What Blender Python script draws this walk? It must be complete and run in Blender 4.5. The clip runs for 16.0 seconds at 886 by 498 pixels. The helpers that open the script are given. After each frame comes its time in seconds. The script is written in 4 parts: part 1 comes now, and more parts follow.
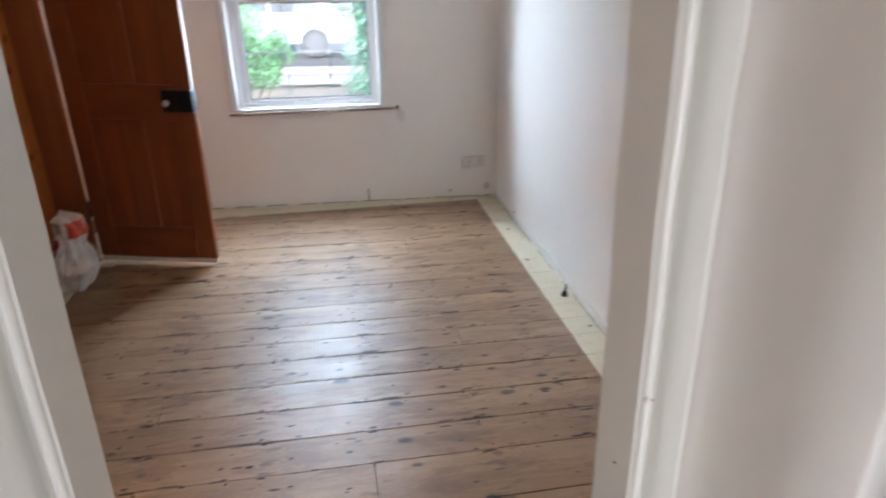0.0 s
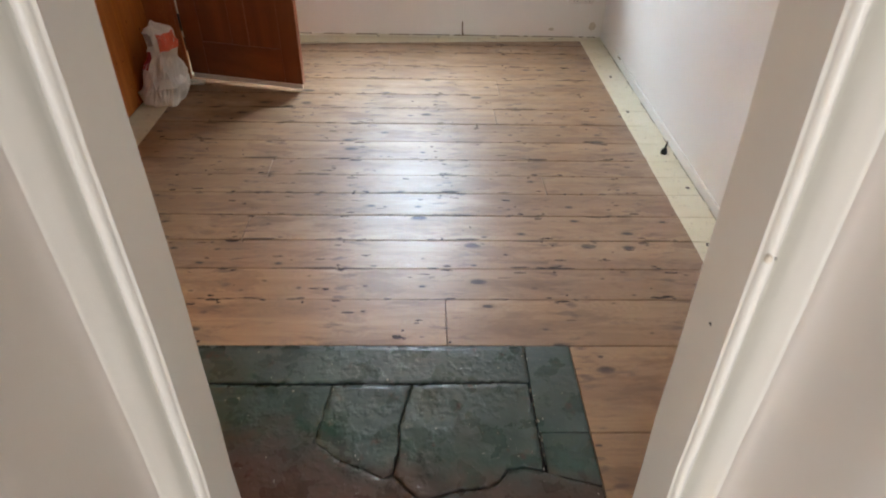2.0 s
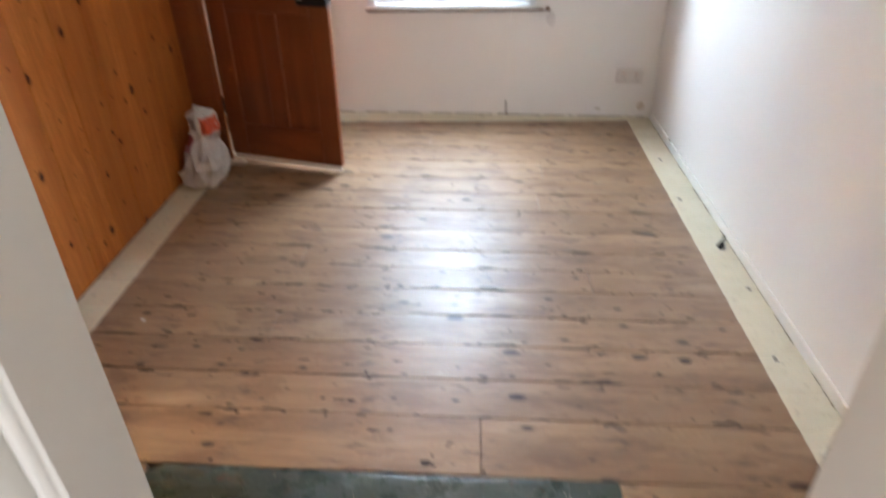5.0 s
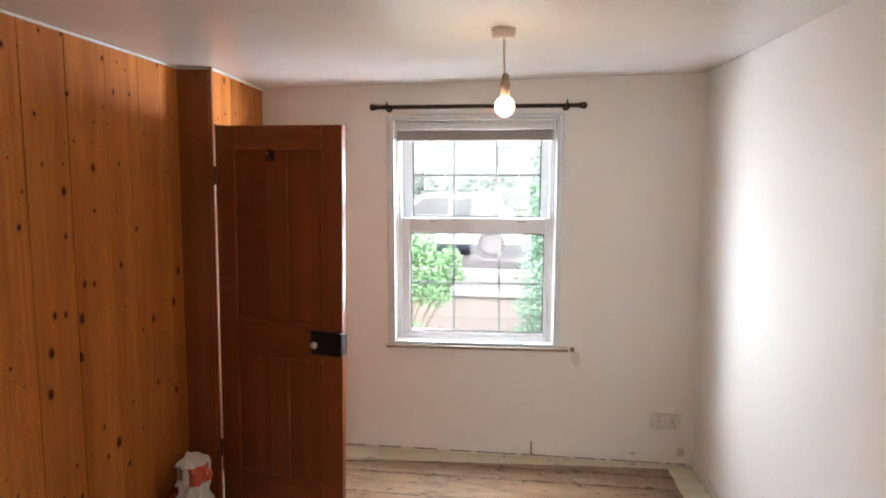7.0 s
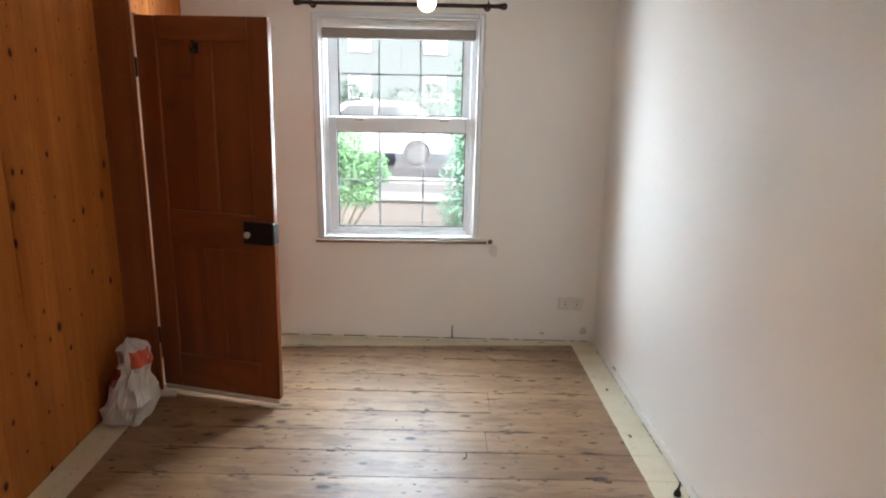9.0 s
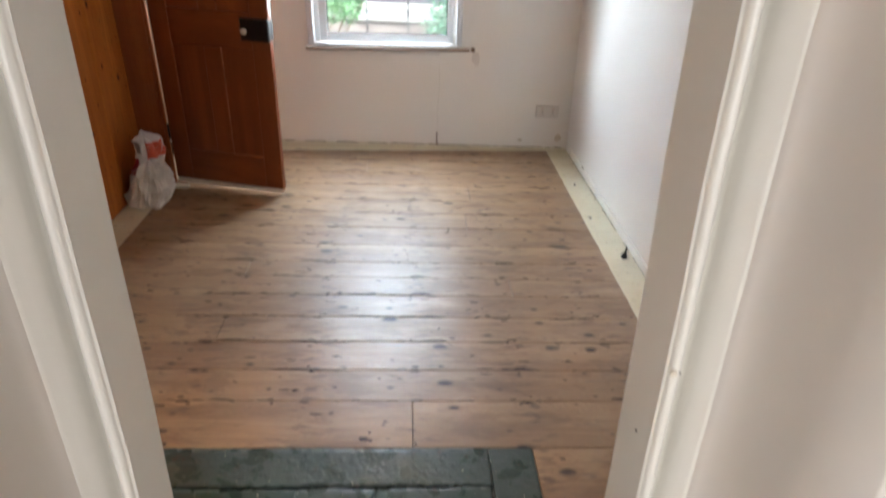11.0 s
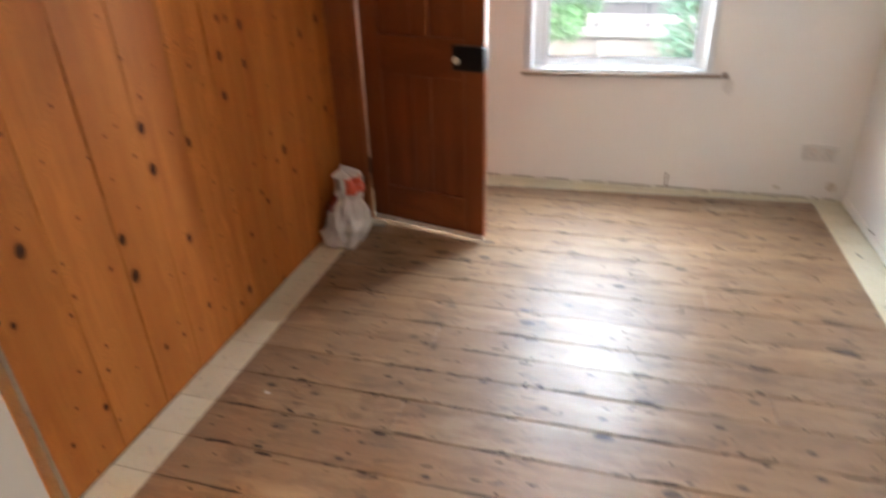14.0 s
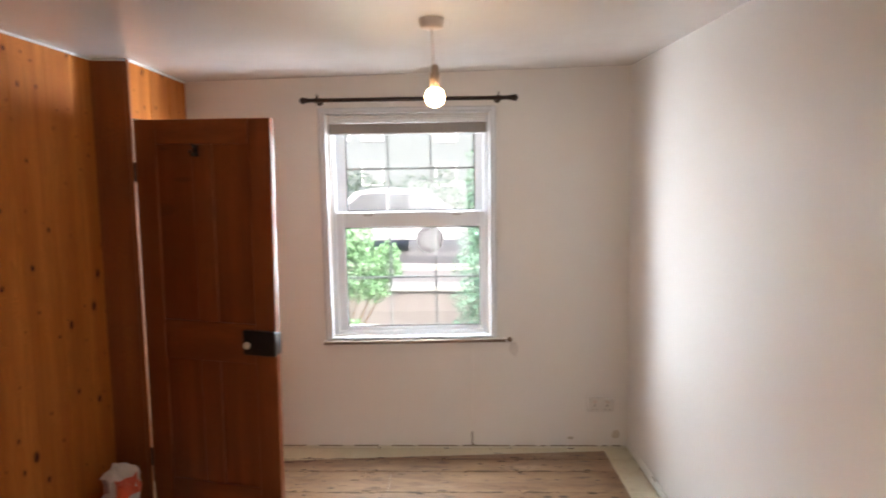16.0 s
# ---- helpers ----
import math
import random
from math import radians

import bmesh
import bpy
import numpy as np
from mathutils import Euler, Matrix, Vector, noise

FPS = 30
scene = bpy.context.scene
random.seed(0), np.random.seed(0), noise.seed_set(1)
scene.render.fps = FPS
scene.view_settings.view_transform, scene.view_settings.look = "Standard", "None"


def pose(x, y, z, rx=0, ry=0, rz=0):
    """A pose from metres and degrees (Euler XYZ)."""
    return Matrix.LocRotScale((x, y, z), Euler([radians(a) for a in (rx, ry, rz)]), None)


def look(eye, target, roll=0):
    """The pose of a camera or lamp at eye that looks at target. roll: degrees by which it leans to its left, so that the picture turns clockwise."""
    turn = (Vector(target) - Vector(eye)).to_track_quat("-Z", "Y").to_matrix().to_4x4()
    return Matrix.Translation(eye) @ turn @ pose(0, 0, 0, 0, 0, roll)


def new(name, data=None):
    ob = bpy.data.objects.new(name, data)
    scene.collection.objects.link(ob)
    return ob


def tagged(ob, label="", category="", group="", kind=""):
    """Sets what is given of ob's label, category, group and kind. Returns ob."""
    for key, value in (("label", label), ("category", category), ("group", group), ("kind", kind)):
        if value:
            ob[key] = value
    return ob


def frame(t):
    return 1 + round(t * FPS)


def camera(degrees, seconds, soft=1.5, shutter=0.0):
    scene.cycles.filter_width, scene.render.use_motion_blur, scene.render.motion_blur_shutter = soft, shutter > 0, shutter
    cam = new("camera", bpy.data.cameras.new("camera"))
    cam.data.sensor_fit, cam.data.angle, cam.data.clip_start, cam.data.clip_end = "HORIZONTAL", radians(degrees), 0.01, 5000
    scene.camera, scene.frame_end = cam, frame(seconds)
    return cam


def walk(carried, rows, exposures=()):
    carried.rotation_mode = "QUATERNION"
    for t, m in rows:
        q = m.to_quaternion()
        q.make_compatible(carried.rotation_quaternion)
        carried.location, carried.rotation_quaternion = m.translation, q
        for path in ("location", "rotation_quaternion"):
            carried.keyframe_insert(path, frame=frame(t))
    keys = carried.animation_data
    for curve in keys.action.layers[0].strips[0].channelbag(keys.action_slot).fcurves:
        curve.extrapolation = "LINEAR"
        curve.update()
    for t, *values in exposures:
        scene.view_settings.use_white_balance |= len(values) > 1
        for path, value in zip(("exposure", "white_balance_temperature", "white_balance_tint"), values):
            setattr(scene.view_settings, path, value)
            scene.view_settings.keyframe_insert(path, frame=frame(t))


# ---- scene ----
cam = camera(71.8, 16.0, soft=1.9, shutter=0.45)
PATH = [
    (0, (-0.079, -1.423, 1.541), (0.262, 0.37, 0.724), 0.7),
    (0.5, (-0.068, -1.281, 1.512), (-0.042, 0.485, 0.574), 0.8),
    (1, (-0.049, -1.208, 1.487), (-0.2, 0.487, 0.436), 0.0),
    (1.5, (-0.06, -1.263, 1.467), (-0.076, 0.378, 0.324), -0.0),
    (2, (-0.071, -1.347, 1.447), (-0.012, 0.227, 0.215), 1.6),
    (2.5, (-0.027, -1.474, 1.436), (0.011, 0.09, 0.19), 1.6),
    (3, (-0.002, -1.555, 1.414), (0.053, -0.039, 0.11), 2.0),
    (3.5, (-0.004, -1.493, 1.427), (0.033, 0.062, 0.17), 1.4),
    (4, (-0.045, -1.36, 1.44), (0.058, 0.182, 0.172), 2.8),
    (4.5, (-0.065, -1.258, 1.458), (0.038, 0.332, 0.25), 2.2),
    (5, (-0.056, -1.12, 1.498), (-0.135, 0.557, 0.411), 0.1),
    (5.2, (-0.053, -1.069, 1.536), (-0.227, 0.688, 0.595), -0.7),
    (7.3, (-0.049, -0.727, 1.732), (-0.227, 1.251, 1.495), 1.3),
    (7.5, (-0.032, -0.72, 1.73), (-0.077, 1.265, 1.492), 1.2),
    (8, (-0.017, -0.778, 1.722), (0.095, 1.2, 1.444), 1.5),
    (8.2, (-0.007, -0.819, 1.71), (0.061, 1.15, 1.365), 2.3),
    (10.4, (-0.092, -1.272, 1.598), (-0.027, 0.586, 0.86), 2.3),
    (10.5, (-0.085, -1.298, 1.592), (-0.005, 0.546, 0.821), 2.4),
    (11, (-0.031, -1.418, 1.537), (0.089, 0.324, 0.561), 2.9),
    (11.5, (-0.005, -1.428, 1.474), (0.109, 0.161, 0.264), 3.0),
    (12, (-0.013, -1.433, 1.439), (0.044, 0.089, 0.142), 1.3),
    (12.5, (-0.031, -1.338, 1.419), (0.028, 0.132, 0.063), 1.0),
    (13, (-0.078, -1.168, 1.459), (-0.003, 0.409, 0.23), 0.4),
    (13.5, (-0.118, -1.018, 1.46), (-0.165, 0.595, 0.278), -0.4),
    (14, (-0.175, -0.829, 1.508), (-0.665, 0.858, 0.551), -1.7),
    (14.5, (-0.23, -0.765, 1.578), (-1.006, 0.928, 0.849), -1.8),
    (15, (-0.185, -0.713, 1.664), (-0.82, 1.127, 1.204), -0.8),
    (15.5, (-0.121, -0.695, 1.71), (-0.389, 1.265, 1.419), -0.2),
    (16, (-0.028, -0.736, 1.713), (-0.017, 1.247, 1.455), 0.2),
]
walk(cam, [(t, look(eye, target, roll)) for t, eye, target, roll in PATH], exposures=[(0, 3.77, 5790, 10), (0.5, 3.89, 5890, 10), (1.2, 4.05, 6040, 10), (2.2, 3.92, 6290, 10), (5.2, 4.19, 5970, 10), (7.3, 3.83, 6660, 14), (8.2, 3.64, 6440, 10), (10.4, 3.87, 6400, 10), (12, 3.97, 6040, 10), (13.3, 4.22, 6120, 10), (14, 4.17, 6490, 12), (14.5, 4.14, 7340, 16), (15.2, 4.08, 7340, 16), (16, 3.75, 6810, 16)])

# ---------------------------------------------------------------- light
world = bpy.data.worlds.new("sky_world")
scene.world = world
world.use_nodes = True
wn, wl = world.node_tree.nodes, world.node_tree.links
sky = wn.new("ShaderNodeTexSky")
sky.sky_type, sky.sun_disc = "NISHITA", False
sky.sun_elevation, sky.sun_rotation = radians(48), radians(205)
sky.air_density, sky.dust_density, sky.ozone_density = 1.0, 4.0, 1.0
wl.new(sky.outputs["Color"], wn["Background"].inputs["Color"])
wn["Background"].inputs["Strength"].default_value = 0.05
sun = new("sun", bpy.data.lights.new("sun", "SUN"))
sun.data.energy, sun.data.angle, sun.data.color = 0.5, radians(12), (1.0, 0.96, 0.9)
sun.matrix_world = look((0, 0, 20), (0.42 * 20, 0.9 * 20, 20 - 22))

# added unseen area lamp, standing in for the sky's light over the head of the window
skylight = new("window_daylight", bpy.data.lights.new("window_daylight", "AREA"))
skylight.data.shape, skylight.data.size, skylight.data.size_y = "RECTANGLE", 2.6, 1.8
skylight.data.energy, skylight.data.color = 48.0, (0.81, 0.925, 1.0)
skylight.matrix_world = look((-0.15, 3.9, 2.95), (-0.1, 1.6, 0.7))
# and two more unseen lamps for the sky's light from either side of the window
for name, sx, watts in (("window_daylight_east", 1.25, 34.0), ("window_daylight_west", -1.95, 24.0)):
    side_sky = new(name, bpy.data.lights.new(name, "AREA"))
    side_sky.data.shape, side_sky.data.size, side_sky.data.size_y = "RECTANGLE", 1.2, 2.0
    side_sky.data.energy, side_sky.data.color = watts, (0.81, 0.925, 1.0)
    side_sky.matrix_world = look((sx, 3.75, 1.5), (-0.2, 3.75 - abs(sx + 0.2) * 0.75, 1.35))
# warm lamp in the next room
side_lamp = new("side_room_lamp", bpy.data.lights.new("side_room_lamp", "POINT"))
side_lamp.data.energy, side_lamp.data.color, side_lamp.data.shadow_soft_size = 3.4, (1.0, 0.62, 0.28), 0.06
side_lamp.location = (-1.95, -0.1, 2.0)


# ---------------------------------------------------------------- mesh helpers
def mesh_object(name, verts, faces, mat, smooth=False):
    me = bpy.data.meshes.new(name)
    me.from_pydata([tuple(v) for v in verts], [], faces)
    me.update()
    if mat:
        me.materials.append(mat)
    if smooth:
        me.polygons.foreach_set("use_smooth", [True] * len(me.polygons))
    return new(name, me)


def bm_object(name, bm, mat, smooth=False):
    bmesh.ops.recalc_face_normals(bm, faces=bm.faces)
    me = bpy.data.meshes.new(name)
    bm.to_mesh(me)
    bm.free()
    if mat:
        me.materials.append(mat)
    if smooth:
        me.polygons.foreach_set("use_smooth", [True] * len(me.polygons))
    return new(name, me)


def part(name, bm, material, parent, label="", smooth=False):
    """Links a bmesh as one mesh object under a thing or a part; its coordinates are the parent's own."""
    ob = bm_object(name, bm, material, smooth)
    ob.parent = parent
    if label:
        ob["label"] = label
    return ob


def box(x0, x1, y0, y1, z0, z1, bevel=0.0, bm=None, seg=1):
    bm = bm or bmesh.new()
    made = bmesh.ops.create_cube(bm, size=1.0)["verts"]
    for v in made:
        v.co = Vector((x0 + (v.co.x + 0.5) * (x1 - x0), y0 + (v.co.y + 0.5) * (y1 - y0), z0 + (v.co.z + 0.5) * (z1 - z0)))
    if bevel:
        edges = list({e for v in made for e in v.link_edges})
        bmesh.ops.bevel(bm, geom=edges, offset=bevel, segments=seg, profile=0.5, affect="EDGES")
    return bm


def prism(poly, axis, a, b, bm=None):
    """A polygon (list of 2D points) swept along an axis from a to b."""
    bm = bm or bmesh.new()
    put = {"x": lambda p, s: (s, p[0], p[1]), "y": lambda p, s: (p[0], s, p[1]), "z": lambda p, s: (p[0], p[1], s)}[axis]
    lo = [bm.verts.new(put(p, a)) for p in poly]
    hi = [bm.verts.new(put(p, b)) for p in poly]
    n = len(poly)
    bm.faces.new(lo)
    bm.faces.new(hi[::-1])
    for i in range(n):
        bm.faces.new((lo[i], hi[i], hi[(i + 1) % n], lo[(i + 1) % n]))
    return bm


def tube(p0, p1, r0, r1=None, n=12, bm=None, caps=True):
    bm = bm or bmesh.new()
    p0, p1 = Vector(p0), Vector(p1)
    m = Matrix.Translation((p0 + p1) / 2) @ (p1 - p0).to_track_quat("Z", "Y").to_matrix().to_4x4()
    bmesh.ops.create_cone(bm, cap_ends=caps, segments=n, radius1=r0, radius2=r0 if r1 is None else r1, depth=(p1 - p0).length, matrix=m)
    return bm


def lathe(profile, centre, n=20, bm=None):
    """Rings of (radius, height) round a vertical axis."""
    bm = bm or bmesh.new()
    rings = []
    for r, h in profile:
        rings.append([bm.verts.new((centre[0] + r * math.cos(2 * math.pi * i / n), centre[1] + r * math.sin(2 * math.pi * i / n), centre[2] + h)) for i in range(n)])
    for a, b in zip(rings, rings[1:]):
        for i in range(n):
            bm.faces.new((a[i], a[(i + 1) % n], b[(i + 1) % n], b[i]))
    bm.faces.new(rings[0][::-1])
    bm.faces.new(rings[-1])
    return bm


def thing(name, label, category, at=None, group=""):
    ob = new(name)
    ob.empty_display_size = 0.05
    if at is not None:
        ob.matrix_world = at
    return tagged(ob, label, category, group)


def structure(ob, label=""):
    return tagged(ob, label, kind="structure")


# ---------------------------------------------------------------- materials
class Mat:
    """A node material under construction, with short ways to add nodes."""

    def __init__(self, name, rough=0.5, metal=0.0, spec=0.5):
        self.m = bpy.data.materials.new(name)
        self.m.use_nodes = True
        self.t = self.m.node_tree
        self.b = self.t.nodes["Principled BSDF"]
        self.b.inputs["Roughness"].default_value = rough
        self.b.inputs["Metallic"].default_value = metal
        self.b.inputs["Specular IOR Level"].default_value = spec

    def put(self, socket, value):
        if isinstance(value, bpy.types.NodeSocket):
            self.t.links.new(value, socket)
        elif isinstance(value, (tuple, list)) and len(value) == 3 and socket.type == "RGBA":
            socket.default_value = (*value, 1)
        else:
            socket.default_value = value

    def node(self, kind, **values):
        n = self.t.nodes.new(kind)
        for k, v in values.items():
            self.put(n.inputs[k], v)
        return n

    def where(self, scale=(1, 1, 1), shift=None):
        n = self.node("ShaderNodeMapping", Scale=scale, Vector=self.node("ShaderNodeNewGeometry").outputs["Position"])
        if shift is not None:
            self.put(n.inputs["Location"], shift)
        return n.outputs["Vector"]

    def chance(self, far=37.0):
        """A shift that differs from object to object."""
        r = self.node("ShaderNodeObjectInfo").outputs["Random"]
        c = self.node("ShaderNodeCombineXYZ", X=self.math("MULTIPLY", r, far), Y=self.math("MULTIPLY", r, far * 1.7), Z=self.math("MULTIPLY", r, far * 0.6))
        return r, c.outputs["Vector"]

    def noise(self, vector, scale, detail=4.0, rough=0.55, distort=0.0):
        return self.node("ShaderNodeTexNoise", Vector=vector, Scale=scale, Detail=detail, Roughness=rough, Distortion=distort).outputs["Fac"]

    def math(self, op, a, b=0.0, c=0.0):
        n = self.t.nodes.new("ShaderNodeMath")
        n.operation = op
        for s, v in zip(n.inputs, (a, b, c)):
            self.put(s, v)
        return n.outputs[0]

    def ramp(self, fac, *stops):
        n = self.node("ShaderNodeValToRGB", Fac=fac)
        e = n.color_ramp.elements
        while len(e) < len(stops):
            e.new(0.5)
        for i, (p, c) in enumerate(stops):
            e[i].position, e[i].color = p, (*((c,) * 3 if isinstance(c, (int, float)) else c), 1)
        return n.outputs["Color"]

    def mix(self, fac, a, b, how="MIX"):
        n = self.t.nodes.new("ShaderNodeMix")
        n.data_type, n.blend_type = "RGBA", how
        self.put(n.inputs[0], fac)
        self.put(n.inputs[6], a)
        self.put(n.inputs[7], b)
        return n.outputs[2]

    def colour(self, c):
        self.put(self.b.inputs["Base Color"], c)
        return self

    def rough(self, r):
        self.put(self.b.inputs["Roughness"], r)
        return self

    def bump(self, height, strength=0.3, far=0.002):
        n = self.node("ShaderNodeBump", Height=height, Strength=strength, Distance=far)
        self.t.links.new(n.outputs["Normal"], self.b.inputs["Normal"])
        return self


def paint(name, base, rough=0.45, blot=0.06, ripple=0.25, speck=0.0, spec=0.5, least=0.3):
    """Brushed or rolled paint: uneven tone, soft ripple, a few scuffs."""
    k = Mat(name, rough, spec=spec)
    p = k.where()
    tone = k.noise(p, 1.3, 3)
    fine = k.noise(p, 60, 3)
    dark = tuple(c * (1 - 2 * blot) for c in base)
    col = k.mix(tone, dark, base)
    col = k.mix(k.math("MULTIPLY", fine, 0.12), col, tuple(c * 0.8 for c in base))
    if speck:
        s = k.ramp(k.noise(p, 14, 6, 0.7), (0.66, 0.0), (0.72, 1.0))
        col = k.mix(k.math("MULTIPLY", s, speck), col, (0.16, 0.12, 0.08))
    k.colour(col)
    k.rough(k.math("MAXIMUM", k.math("MULTIPLY_ADD", k.noise(p, 5, 4), 0.16, rough - 0.08), least))
    k.bump(k.math("ADD", k.noise(p, 5, 2), k.math("MULTIPLY", fine, 0.03)), ripple, 0.003)
    return k.m


def plain(name, base, rough=0.5, metal=0.0, vary=0.12, scale=25, bump=0.1):
    k = Mat(name, rough, metal)
    p = k.where()
    n = k.noise(p, scale, 5)
    k.colour(k.mix(n, tuple(c * (1 - vary) for c in base), tuple(min(1, c * (1 + vary)) for c in base)))
    k.rough(k.math("MULTIPLY_ADD", n, 0.15, rough - 0.07))
    k.bump(k.noise(p, scale * 4, 3), bump, 0.001)
    return k.m


def timber(name, light, mid, dark, along, rough=0.4, knots=1.0, scale=1.0, dirt=0.3, knot_dark=(0.03, 0.012, 0.005), knot_size=(7, 7, 5), lined=0.35, vary=0.35, bands=0.0):
    """Knotty pine: growth lines along one axis, knots, blotches; each piece has its own."""
    k = Mat(name, rough)
    r, shift = k.chance()
    s = {"x": (0.05, 1, 1), "y": (1, 0.05, 1), "z": (1, 1, 0.05)}[along]
    p = k.where(tuple(v * scale for v in s), shift)
    # knots bend the lines round them
    at = k.node("ShaderNodeSeparateXYZ", Vector=k.where(knot_size, shift)).outputs
    flat = k.node("ShaderNodeCombineXYZ", X=at[0] if along == "x" else at[1], Y={"x": at[1], "y": at[0], "z": at[2]}[along])
    v = k.node("ShaderNodeTexVoronoi", Vector=flat.outputs["Vector"], Scale=1.0, Randomness=1.0)
    v.voronoi_dimensions = "2D"
    near = k.math("ADD", v.outputs["Distance"], k.math("MULTIPLY_ADD", k.noise(k.where(), 42, 3, 0.6), 0.08, -0.04))
    warp = k.math("MULTIPLY", k.ramp(near, (0.0, 1.0), (0.3, 0.0)), 0.3)
    lines = k.noise(p, 9, 5, 0.6, 0.6)
    ring = k.math("FRACT", k.math("MULTIPLY", k.math("ADD", lines, warp), 9.0))
    ring = k.ramp(ring, (0.0, 0.0), (0.7, 0.75), (0.9, 1.0), (1.0, 0.1))
    col = k.mix(k.ramp(k.noise(p, 11.0, 4), (0.37, 0.0), (0.63, 1.0)), light, mid)
    col = k.mix(k.math("MULTIPLY", ring, lined), col, dark)
    if bands:
        broad = k.ramp(k.noise(p, 4.6, 3, 0.5), (0.42, 0.0), (0.60, 1.0))
        col = k.mix(k.math("MULTIPLY", broad, bands), col, tuple(c * 0.72 for c in mid))
    col = k.mix(k.math("MULTIPLY", k.noise(p, 90, 3, 0.7), 0.3), col, dark)
    col = k.mix(k.math("MULTIPLY", r, vary), col, tuple(c * 0.8 for c in mid))
    size = k.node("ShaderNodeSeparateColor", Color=v.outputs["Color"])
    own = k.math("DIVIDE", near, k.math("MULTIPLY_ADD", k.math("POWER", size.outputs[1], 4.5), 0.75, 0.18))
    core = k.ramp(own, (0.07, 1.0), (0.16, 0.8), (0.215, 0.0))
    halo = k.ramp(own, (0.12, 1.0), (0.42, 0.0))
    pick = k.ramp(k.node("ShaderNodeSeparateColor", Color=v.outputs["Color"]).outputs[0], (0.34, 0.0), (0.37, 1.0))
    col = k.mix(k.math("MULTIPLY", k.math("MULTIPLY", halo, pick), 0.4 * knots), col, dark)
    core = k.math("MULTIPLY", core, k.math("MULTIPLY", pick, knots))
    col = k.mix(core, col, knot_dark)
    stain = k.ramp(k.noise(k.where((1, 1, 1), shift), 2.2, 5, 0.65), (0.5, 0.0), (0.8, 1.0))
    col = k.mix(k.math("MULTIPLY", stain, dirt), col, tuple(c * 0.45 for c in dark))
    k.colour(col)
    k.rough(k.math("MAXIMUM", k.math("MULTIPLY_ADD", k.noise(p, 12, 4), 0.25, rough - 0.1), 0.3))
    k.bump(k.math("ADD", k.noise(p, 40, 4), k.math("MULTIPLY", ring, 0.3)), 0.2, 0.0015)
    return k, col


STAIN_R, STAIN_L, STAIN_FAR = 0.985, -1.445, 2.828  # edges of the varnished field of the floor
STAIN_SKEW = 0.066  # its far edge runs a little askew to the wall


